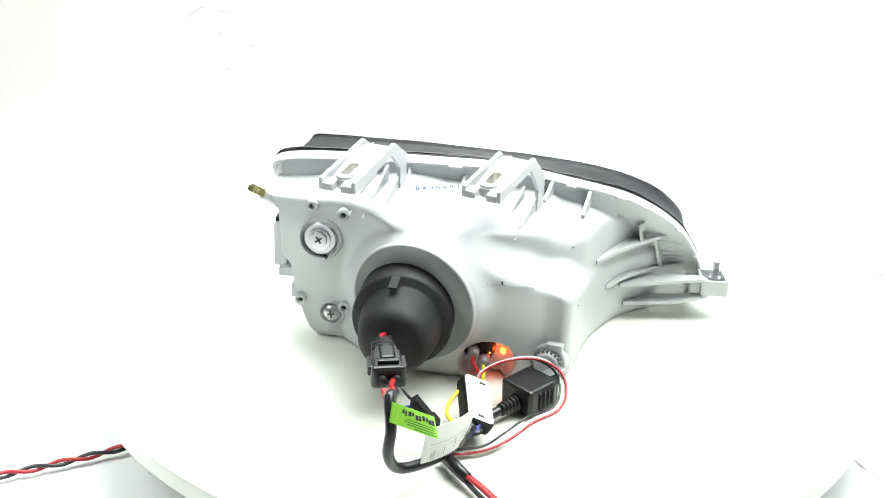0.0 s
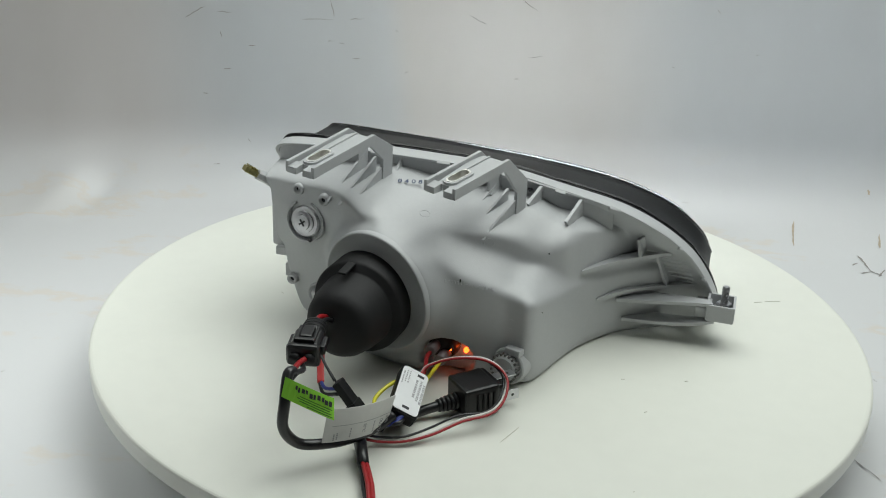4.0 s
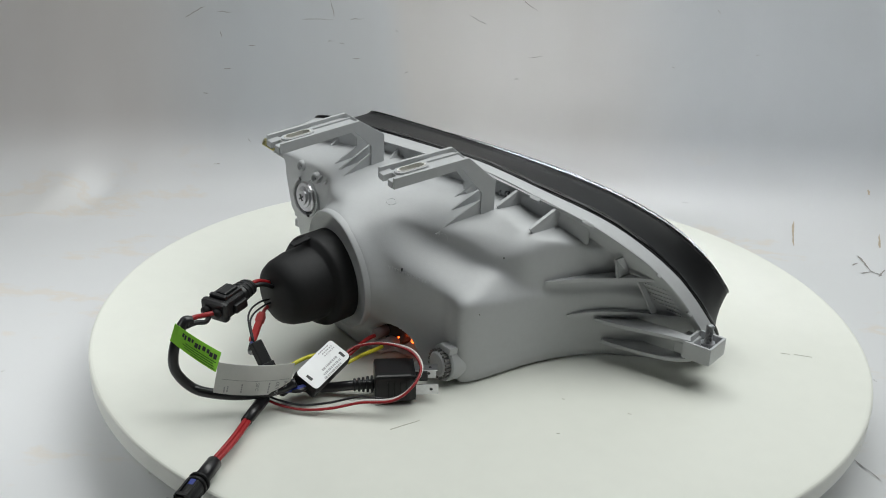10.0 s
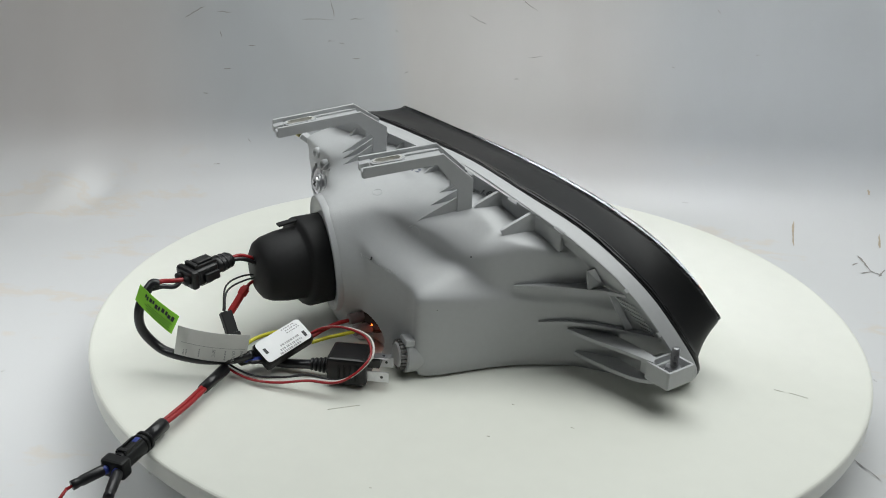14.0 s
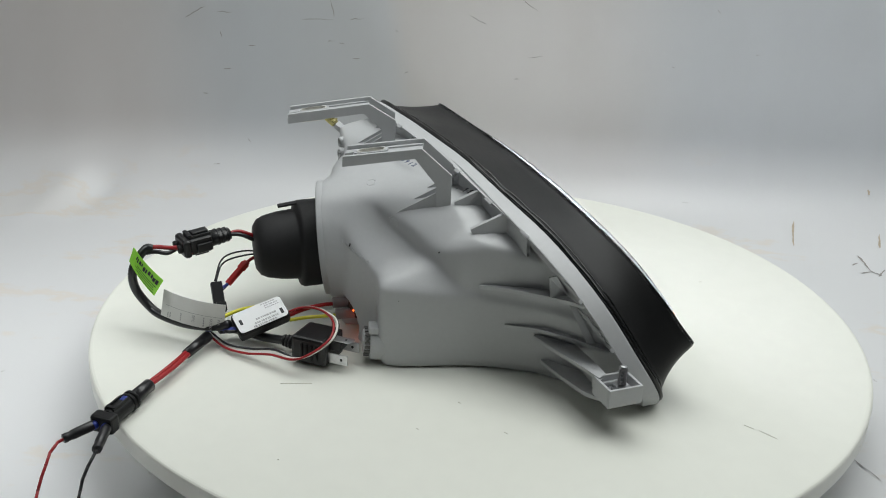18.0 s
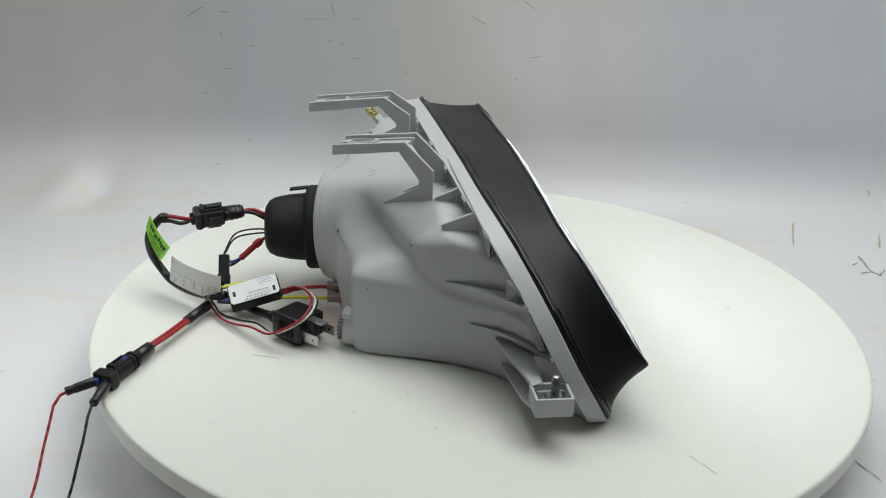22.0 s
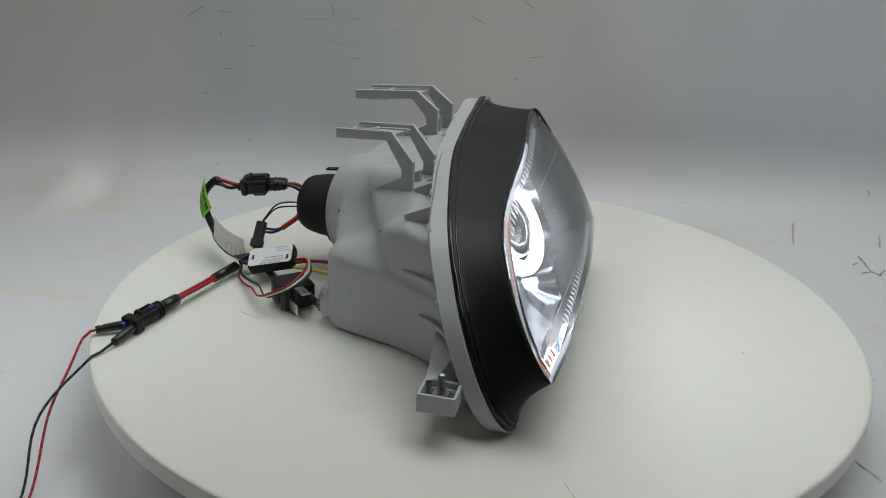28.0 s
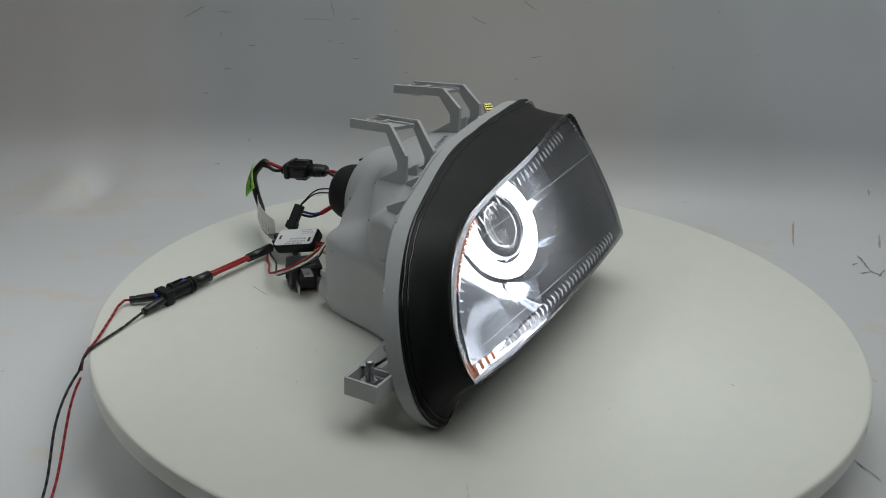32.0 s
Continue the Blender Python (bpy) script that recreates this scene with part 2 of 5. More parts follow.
def sheet_at(x, s):
    """The backdrop's point at width x and s metres along it from the front of the table."""
    rad, yw = 0.10, wall_y(x)
    run = yw - rad + 1.2
    arc = rad * math.pi / 2
    wav = 0.0030 * noise.noise((x * 5, s * 3, 0.3)) + 0.0012 * noise.noise((x * 17, s * 9, 4.0)) + 0.0022 * noise.noise((x * 1.5, s * 13, 7.0))
    up = s - run - 0.045
    fold = 0.008 * math.exp(-((x + 0.49 - 0.3 * up) / 0.026) ** 2 - (up / 0.045) ** 2) - 0.005 * math.exp(-((x + 0.445 - 0.4 * up) / 0.018) ** 2 - (up / 0.055) ** 2)
    if s < run:
        return Vector((x, -1.2 + s, FLOOR + max(0.0, fold)))
    if s < run + arc:
        a = (s - run) / rad
        return Vector((x, yw - rad + (rad - fold) * math.sin(a), FLOOR + rad - (rad - fold) * math.cos(a)))
    w = s - run - arc
    return Vector((x, yw + 0.02 * w + wav * min(1, w * 10) - fold, FLOOR + rad + w))


xs = [-0.95 + 0.01 * i for i in range(191)]
ss = [0.0, 0.4, 0.8, 1.1] + [1.2 + 0.0125 * i for i in range(40)] + [1.7 + 0.025 * i for i in range(54)]
bm = grid_mesh([[sheet_at(x, s) for s in ss] for x in xs])
back = tagged(finish(bm, "backdrop", M_PAPER), "white vinyl photo backdrop, scuffed and stained", "backdrop", kind="structure")

# plain workshop room round the booth, and the table under the backdrop
M_WALL = mat("grey_wall_paint", (0.42, 0.42, 0.42), 0.8, vary=0.04, scale=20, bump=0.1)
M_WOOD = mat("pale_table_board", (0.40, 0.33, 0.25), 0.6, vary=0.12, scale=30, bump=0.1)
for name, c, s in (("wall_north", (0, 1.05, 0.75), (4.0, 0.1, 3.0)), ("wall_south", (0, -2.55, 0.75), (4.0, 0.1, 3.0)), ("wall_east", (2.05, -0.75, 0.75), (0.1, 3.7, 3.0)), ("wall_west", (-2.05, -0.75, 0.75), (0.1, 3.7, 3.0)),
                   ("floor", (0, -0.75, -0.80), (4.2, 3.7, 0.1)), ("ceiling", (0, -0.75, 2.30), (4.2, 3.7, 0.1))):
    tagged(finish(box(*c, *s), name, M_WALL, smooth=False), "plain grey painted workshop " + name.split("_")[0], name.split("_")[0], kind="structure")
desk = thing("work_table", "pale wooden work table under the backdrop", "table")
part("tabletop", box(0, -0.38, FLOOR - 0.022, 1.96, 1.66, 0.036, 0.004), M_WOOD, desk)
for x in (-0.92, 0.92):
    for y in (-1.14, 0.38):
        part("leg", box(x, y, (FLOOR - 0.04 - 0.75) / 2, 0.06, 0.06, 0.75 + FLOOR - 0.04, 0.004), M_WOOD, desk)

# scuffs, tears and stains on the backdrop: (kind, points as width and run)
MARKS = [
    ("scratch", (-0.352, 1.7621), (-0.3405, 1.7703), (-0.3292, 1.7759)),
    ("scratch", (-0.3121, 1.7494), (-0.3104, 1.7424)),
    ("scratch", (-0.1883, 1.7432), (-0.1805, 1.7449)),
    ("scratch", (-0.1753, 1.742), (-0.1688, 1.7417)),
    ("scratch", (-0.1637, 1.77), (-0.1464, 1.7714)),
    ("scratch", (-0.159, 1.7253), (-0.1505, 1.7264)),
    ("scratch", (-0.3144, 1.7716), (-0.2982, 1.7711)),
    ("scratch", (-0.2823, 1.6249), (-0.2802, 1.6204)),
    ("scratch", (-0.3216, 1.5914), (-0.3137, 1.5926)),
    ("scratch", (-0.2799, 1.7348), (-0.272, 1.7346)),
    ("scratch", (-0.2173, 1.7674), (-0.1818, 1.7685)),
    ("scratch", (-0.185, 1.7902), (-0.1805, 1.7716)),
    ("scratch", (-0.31, 1.7058), (-0.302, 1.7069)),
    ("scratch", (-0.3353, 1.6759), (-0.33, 1.6755)),
    ("scratch", (-0.0272, 1.7803), (-0.0089, 1.7711)),
    ("scratch", (0.0305, 1.8005), (0.0483, 1.7889)),
    ("scratch", (0.0413, 1.736), (0.0571, 1.7388)),
    ("scratch", (0.0269, 1.7113), (0.0321, 1.7109)),
    ("scratch", (0.246, 1.7996), (0.2503, 1.7961)),
    ("scratch", (0.2955, 1.7514), (0.2992, 1.7522)),
    ("scratch", (0.2294, 1.5762), (0.2365, 1.5752)),
    ("scratch", (0.3391, 1.2239), (0.3413, 1.2204)),
    ("scratch", (0.2833, 1.1013), (0.2963, 1.0741)),
    ("tear", (0.3996, 1.4739), (0.408, 1.4814)),
    ("tear", (0.4146, 1.5024), (0.4156, 1.4825), (0.4147, 1.4614), (0.423, 1.4509)),
    ("tear", (0.4015, 1.4535), (0.4137, 1.4583)),
    ("tear", (0.4194, 1.4472), (0.432, 1.4669)),
    ("stain", (0.3554, 1.5587), (0.3482, 1.5181)),
    ("stain", (0.4438, 1.6039), (0.4445, 1.5973)),
    ("stain", (0.4501, 1.5466), (0.4453, 1.5222)),
    ("scratch", (-0.3811, 1.1478), (-0.3789, 1.1502)),
    ("scratch", (-0.2208, 1.0268), (-0.2187, 1.0264)),
    ("scratch", (0.2043, 1.7347), (0.2065, 1.7328)),
    ("scratch", (-0.1108, 1.7593), (-0.1076, 1.7587)),
    ("scratch", (-0.0993, 1.712), (-0.0954, 1.7129)),
]
M_SCUFF = mat("dark_scuff", (0.30, 0.28, 0.265), 0.6, vary=0.2)
M_STAIN = mat("brown_stain", (0.50, 0.42, 0.32), 0.6, vary=0.2)
rnd = random.Random(11)
for kind, *P in MARKS:
    wid = {"scratch": 0.0005, "tear": 0.0013, "stain": 0.0016}[kind]
    left, right = [], []
    n = 5 * (len(P) - 1)
    for i in range(n + 1):
        k = min(i // 5, len(P) - 2)
        u = i / 5 - k
        a, b = Vector(P[k]), Vector(P[k + 1])
        d = (b - a).normalized()
        c = a.lerp(b, u) + Vector((-d.y, d.x)) * rnd.uniform(-0.0006, 0.0006)
        w = wid * rnd.uniform(0.35, 1.0) * (0.3 if i in (0, n) else 1)
        for side, out in ((1, left), (-1, right)):
            q = c + Vector((-d.y, d.x)) * w * side
            p = sheet_at(q.x, q.y)
            out.append(p + (EYE - p).normalized() * 0.0015)
    part(kind, grid_mesh([left, right]), M_STAIN if kind == "stain" else M_SCUFF, back, {"tear": "dark torn crack in the vinyl", "stain": "brown drip stain", "scratch": ""}[kind])

# ---- turntable ----
turntable = thing("turntable", "round off-white laminate turntable with a rounded edge", "turntable")
part("top", lathe([(0.0, 0.0), (0.3010, 0.0), (0.3026, -0.0003), (0.3036, -0.0010), (0.3041, -0.0022), (0.3041, -0.0130), (0.3030, -0.0145), (0.0, -0.0145)], sides=200), M_DISC, turntable, smooth=False)
part("base", lathe([(0.0, -0.0145), (0.1, -0.0145), (0.105, FLOOR), (0, FLOOR)], sides=48), M_BLACK, turntable)

# ---- headlight ----
lamp = thing("headlight", "car headlight with grey housing, black bezel and lit clear lens", "headlight")

RIM = [(-0.1518, -0.0379, 0.1364), (-0.0901, -0.0352, 0.1396), (-0.0318, -0.0305, 0.1378), (0.0138, -0.0256, 0.1345), (0.0631, -0.0162, 0.1228),
       (0.1165, -0.0023, 0.1061), (0.1577, 0.0155, 0.0772), (0.1795, 0.0339, 0.0432), (0.1853, 0.0493, 0.0173), (0.1736, 0.0582, 0.0015)]
RIM_LOW = [(0.1560, 0.0555, 0.0070), (0.1175, 0.0468, 0.0206), (-0.0029, 0.0444, 0.0244), (-0.1134, 0.0434, 0.0242), (-0.1361, 0.0380, 0.0299), (-0.1478, 0.0166, 0.0617), (-0.1543, -0.0185, 0.1098)]
EDGE = [(-0.1338, 0.0126, 0.1368), (-0.0798, 0.0166, 0.1350), (-0.0210, 0.0228, 0.1305), (0.0407, 0.0263, 0.1252), (0.0975, 0.0316, 0.1158), (0.1387, 0.0444, 0.0981),
        (0.1637, 0.0595, 0.0750), (0.1733, 0.0725, 0.0552), (0.1748, 0.0810, 0.0445), (0.1654, 0.0830, 0.0405)]
EDGE_LOW = [(0.1110, 0.0852, 0.0403), (0.0006, 0.0834, 0.0404), (-0.1120, 0.0763, 0.0424), (-0.1213, 0.0734, 0.0480), (-0.1261, 0.0539, 0.0813), (-0.1322, 0.0247, 0.1253)]


def resample(P, n):
    d = [0.0]
    for a, b in zip(P[:-1], P[1:]):
        d.append(d[-1] + (Vector(b) - Vector(a)).length)
    out, k = [], 0
    for i in range(n):
        s = d[-1] * i / (n - 1)
        while k < len(d) - 2 and d[k + 1] < s:
            k += 1
        u = (s - d[k]) / max(1e-9, d[k + 1] - d[k])
        out.append(Vector(P[k]).lerp(Vector(P[k + 1]), u))
    return out


def loop_of(top, low, n1=90, n2=110):
    c = spline(top + low, 8, True)
    k = (len(top) - 1) * 8
    return resample(c[:k + 1], n1)[:-1] + resample(c[k:] + c[:1], n2)[:-1]


rim = loop_of(RIM, RIM_LOW)
edge = loop_of(EDGE, EDGE_LOW)
NF = Vector((0.0245, 1, 0.7216)).normalized()  # the way the flange faces
mid = sum(rim, Vector()) / len(rim)


def inset(P, d, push=0.0):
    return [p + (mid - p - NF * (mid - p).dot(NF)).normalized() * d + NF * push for p in P]


# black skirt from the flange to the lens
rows = [inset(rim, 0.007, 0.002), inset(rim, 0.0006, 0.002), inset(rim, 0.0002, 0.0035), inset(rim, 0.0012, 0.0052)]
base = inset(rim, 0.0042, 0.0068)
drop = inset(rim, 0.0095, 0.0068)
base = [p.lerp(q, 0.85 * min(1.0, max(0.0, (-0.09 - p.x) / 0.04))) for p, q in zip(base, drop)]


def skirt_at(a, b, u):
    """Between the lip and the lens; at both ends the wall draws in quickly behind the lip."""
    d = b - a
    fwd = NF * d.dot(NF)
    w = min(1.0, max(0.0, (abs(a.x - 0.015) - 0.085) / 0.05))
    w *= 1 - 0.75 * min(1.0, max(0.0, (a.z - 0.05) / 0.05))
    g = u + (1 - (1 - u) ** 2.3 - u) * w
    return a + fwd * u + (d - fwd) * g


for u in (0.05, 0.12, 0.2, 0.3, 0.45, 0.6, 0.8, 0.97):
    rows.append([skirt_at(a, b, u) for a, b in zip(base, edge)])
rows.append(inset(edge, 0.0006, 0.0022))
rows.append(inset(edge, 0.0012, -0.004))
part("bezel_skirt", grid_mesh(rows, False, True), M_BLACK, lamp, "matt black bezel skirt", smooth=True)
BACK = Vector((0, -0.0105, -0.0005))
part("mounting_flange", grid_mesh([inset(rim, 0.002, 0.0024), inset(rim, 0.0002, 0.0022), inset(rim, -0.0004, 0.0012), [p + BACK for p in inset(rim, 0.0006)], [p + BACK * 1.04 for p in inset(rim, 0.0014)],
                                   [p + BACK * 1.04 for p in inset(rim, 0.0032)], [p + BACK * 0.3 for p in inset(rim, 0.0032)]], False, True), M_GREY, lamp, "light grey mounting flange", smooth=False)
for k, (w_, d_) in ((16, (0.007, 0.0032)), (27, (0.010, 0.0026)), (37, (0.006, 0.0030)), (46, (0.008, 0.0028)), (55, (0.009, 0.0034)), (68, (0.003, 0.0030)), (76, (0.0035, 0.0030))):
    part("flange_tab", box(0, 0, 0, w_, d_, 0.0030, 0.0005, axes(inset(rim, 0.0022)[k] + BACK * 1.05, rim[k + 1] - rim[k - 1], NF)), M_GREY, lamp)
# upright back wall of the flange, down to the housing's top
back_edge = [p + BACK * 0.85 for p in inset(rim, 0.0030)]
back_edge = back_edge[194:] + back_edge[:56]
part("flange_wall", grid_mesh([back_edge, [p + Vector((0, 0.0008, -0.017)) for p in back_edge], [p + Vector((0, 0.0028, -0.017)) for p in back_edge], [p + Vector((0, 0.0022, 0)) for p in back_edge]], True), M_GREY, lamp, smooth=False)
rnd = random.Random(5)
bead = [p + Vector((rnd.uniform(-1, 1), rnd.uniform(-1, 1), rnd.uniform(-1, 1))) * 0.0003 for p in inset(rim, 0.0016, 0.0045)[::2]]
part("sealant_bead", tube(bead, 0.0015, 8, 3, closed=True), M_GLOSS, lamp, "glossy black sealant bead", smooth=True)

# clear front lens, bulged, 2.5 mm thick
cen = sum(edge, Vector()) / len(edge)


UP = Vector((0, -0.585, 0.811))


def bulge(p):
    a, b = (p - cen).x / 0.185, (p - cen).dot(UP) / 0.075
    return 0.006 * max(0.0, 1 - a * a - b * b)


def lens_rows(push, steps=14):
    out = []
    for k in range(steps + 1):
        u = k / steps
        out.append([])
        for p in inset(edge, 0.001, 0.002):
            p = cen.lerp(p, max(u, 1e-3))
            p = p - NF * (p - cen).dot(NF) * (1 - u ** 3)
            out[-1].append(p + NF * (bulge(p) + push))
    return out


lens = part("front_lens", grid_mesh(lens_rows(0) + lens_rows(-0.0025)[::-1], False, True), M_LENS, lamp, "clear plastic front lens", smooth=True)
lens.visible_shadow = False

# grey housing: rear depth over width and height
LEFT = [(0.0, -0.120), (0.012, -0.128), (0.03, -0.1335), (0.05, -0.1375), (0.062, -0.139), (0.072, -0.1455), (0.106, -0.1466), (0.116, -0.1512), (0.128, -0.1520), (0.14, -0.1508)]
RIGHT = [(0.0015, 0.172), (0.0173, 0.1835), (0.0432, 0.1778), (0.0772, 0.156), (0.1061, 0.115), (0.1228, 0.0615), (0.1345, 0.012), (0.1378, -0.033), (0.1396, -0.09)]
# by width: top edge height and depth, slope and curve of the top, rear depth
BODY = [(-0.148, 0.1235, -0.045, 6, 0, -0.070), (-0.12, 0.125, -0.048, 6, 0, -0.077), (-0.10, 0.126, -0.05, 6, 0, -0.081), (-0.083, 0.127, -0.052, 4.5, 0, -0.087), (-0.06, 0.1275, -0.054, 3.6, 10, -0.104),
        (-0.03, 0.1225, -0.05, 3.5, 30, -0.113), (-0.005, 0.1195, -0.047, 3.4, 20, -0.115), (0.012, 0.118, -0.0455, 3.3, 10, -0.1145), (0.027, 0.1165, -0.0445, 3.0, 8, -0.1115),
        (0.040, 0.1145, -0.044, 2.5, 5, -0.1075), (0.049, 0.1125, -0.0432, 2.0, 5, -0.1045), (0.056, 0.109, -0.043, 1.7, 4, -0.1050), (0.0615, 0.1063, -0.0425, 1.6, 3, -0.1068), (0.066, 0.104, -0.042, 1.6, 3, -0.1050),
        (0.073, 0.103, -0.0415, 1.7, 3, -0.089), (0.079, 0.1005, -0.0405, 1.9, 3, -0.068), (0.089, 0.097, -0.036, 1.8, 5, -0.038), (0.10, 0.093, -0.022, 1.6, 0, -0.018), (0.114, 0.087, -0.006, 1.5, 0, 0.000),
        (0.14, 0.075, 0.012, 1.3, 0, 0.016), (0.19, 0.03, 0.05, 1.2, 0, 0.06)]
# by width: height and slope of the ledge over the lower swelling, depth of the upper swelling
LEDGE = [(-0.085, 0.150, 1.2, -0.086), (-0.06, 0.140, 1.3, -0.103), (-0.045, 0.116, 1.5, -0.1005), (-0.03, 0.1055, 1.7, -0.0975), (-0.0145, 0.0985, 1.8, -0.0950), (0.0, 0.0905, 1.9, -0.0920), (0.014, 0.0825, 2.1, -0.0885), (0.024, 0.0785, 2.2, -0.0850),
         (0.035, 0.0745, 2.4, -0.0800), (0.049, 0.069, 2.8, -0.0735), (0.058, 0.067, 3.2, -0.0690), (0.066, 0.0645, 3.6, -0.0645), (0.079, 0.060, 4, -0.0545), (0.089, 0.058, 4, -0.036), (0.10, 0.056, 4, -0.018), (0.114, 0.056, 4, 0.0), (0.19, 0.056, 4, 0.06)]
# the bulb opening's collar leans to one side
BOWL = Vector((-0.0442, -0.1163, 0.0606))
BOWL_N = Vector((-0.3237, -1.0, -0.1047)).normalized()
BOWL_R = 0.0447
LIP = 0.0040


def rear(x, z):
    lip = 0.0688 - 0.0245 * x - 0.7216 * z - LIP
    zt, yt, k, q, yr = table(BODY, x)
    d = zt - z
    yr += 0.016 * max(0, 1 - z / 0.1) * min(1, max(0, (-0.085 - x) / 0.015))
    slope = yt - d * k - q * d * d if d > 0 else yt - d * 8
    dx, dz = (x - BOWL.x) * 1.05, z - BOWL.z
    r = math.hypot(dx, dz)
    flare = 1.55 - 0.65 * max(-1.0, min(1.0, (dx * 0.9 + dz * 0.1) / max(r, 1e-6))) + 2.2 * max(0.0, dz / max(r, 1e-6)) ** 1.3
    on = min(1.0, BOWL_R / max(r, 1e-6))
    d_out = max(0, r - BOWL_R)
    bowl = BOWL.y - (0.3237 * (x - BOWL.x) + 0.1047 * dz) * on + d_out * flare + 14 * d_out * d_out
    zl, s, yu = table(LEDGE, x)
    if x < -0.06:
        yu = yr
    lower = -smin(-yr, -(yr + (z - zl) * s), 0.010)
    upper = -smin(-slope, -yu, 0.012)
    bowl = -smin(-slope, -bowl, 0.008)
    lower = -smin(-slope, -lower, 0.016)
    body = smin(smin(lower, upper, 0.010), bowl, 0.009)
    body += 0.007 * max(0.0, 1 - z / 0.009) ** 2
    y = smin(lip, body, 0.003)
    # open pocket for the amber bulb
    e = math.hypot((x - 0.009) / 0.0195, (z - 0.014) / 0.017)
    if e < 1.15:
        y = max(y, -0.100 - 0.02 * max(0, (e - 0.85) / 0.3))
    return y


def seat(x, z):
    """Where the housing meets the flange."""
    return min(0.0688 - 0.0245 * x - 0.7216 * z - 0.002, 0.044 + 0.016 * min(1, max(0, (x - 0.13) / 0.04)))


zs = [0.002 + 0.1375 * i / 150 for i in range(151)]
n = 240
wide, deep, hold = [], [], []
for z in zs:
    (xl,), (xr,) = table(LEFT, z), table(RIGHT, z)
    xx = [xl + (xr - xl) * i / n for i in range(n + 1)]
    wide.append(xx)
    deep.append([rear(x, z) for x in xx])
    # edges that stay crisp: the bulb pocket and the ledge at the flange
    hold.append([1.0 if math.hypot((x - 0.009) / 0.0215, (z - 0.014) / 0.019) < 1.0 or y > 0.0688 - 0.0245 * x - 0.7216 * z - LIP - 0.004 else 0.0 for x, y in zip(xx, deep[-1])])
deep, hold = np.array(deep), np.array(hold)
for _ in range(9):
    pad = np.pad(deep, 1, mode="edge")
    mean = (pad[:-2, 1:-1] + pad[2:, 1:-1] + pad[1:-1, :-2] + pad[1:-1, 2:]) / 4
    deep = np.where(hold > 0, deep, 0.4 * deep + 0.6 * mean)
rows = []
for z, xx, yy in zip(zs, wide, deep):
    row = [(x, min(float(y), seat(x, z)), z) for x, y in zip(xx, yy)]
    rows.append([(xx[0], seat(xx[0], z), z), *row, (xx[-1], seat(xx[-1], z), z)])
bot = [(x, seat(x, 0.02), max(z, 0.022 - 0.018 * min(1, max(0, (x - 0.13) / 0.04)))) for x, y, z in rows[0]]
topr = [(x, seat(x, zs[-1]), z) for x, y, z in rows[-1]]
part("housing", grid_mesh([bot, *rows, topr]), M_GREY, lamp, "light grey moulded plastic housing", smooth=True)

# dried sealant along the foot of the skirt
rnd = random.Random(9)
ridge = [a.lerp(b, 0.02) + Vector((rnd.uniform(-1, 1), rnd.uniform(-1, 1), rnd.uniform(-1, 1))) * 0.0004 for a, b in zip(base, edge)][::2]
part("sealant_bead", tube(ridge, 0.0009, 6, 3, closed=True), M_GLOSS, lamp, "glossy black sealant bead", smooth=True)

# rubber boot over the bulb
CX, CZ = -0.0495, 0.0555
MB = along((CX, -0.1195, CZ), (-0.08, -1, -0.02))
boot = part("bulb_boot", lathe([(0.0345, -0.020), (0.0345, 0.015), (0.033, 0.0175), (0.0285, 0.0180), (0.0278, 0.020), (0.0268, 0.032), (0.0245, 0.043), (0.0220, 0.0480), (0.0175, 0.0510), (0.0, 0.0520)], MB, 64), M_RUBBER, lamp, "black rubber dust boot", smooth=True)
part("pull_tab", box(0, 0, 0, 0.0060, 0.0150, 0.0016, 0.0005, pose(CX - 0.006, -0.1435, CZ + 0.0318, 8, 0, -6)), M_RUBBER, boot)
ringm = along(BOWL, BOWL_N)
part("boot_seat", lathe([(0.0453, -0.003), (0.0453, 0.0012), (0.0447, 0.0022), (0.0437, 0.0022), (0.0430, 0.0008), (0.0300, 0.0002)], ringm, 64), M_GREY, lamp, smooth=True)


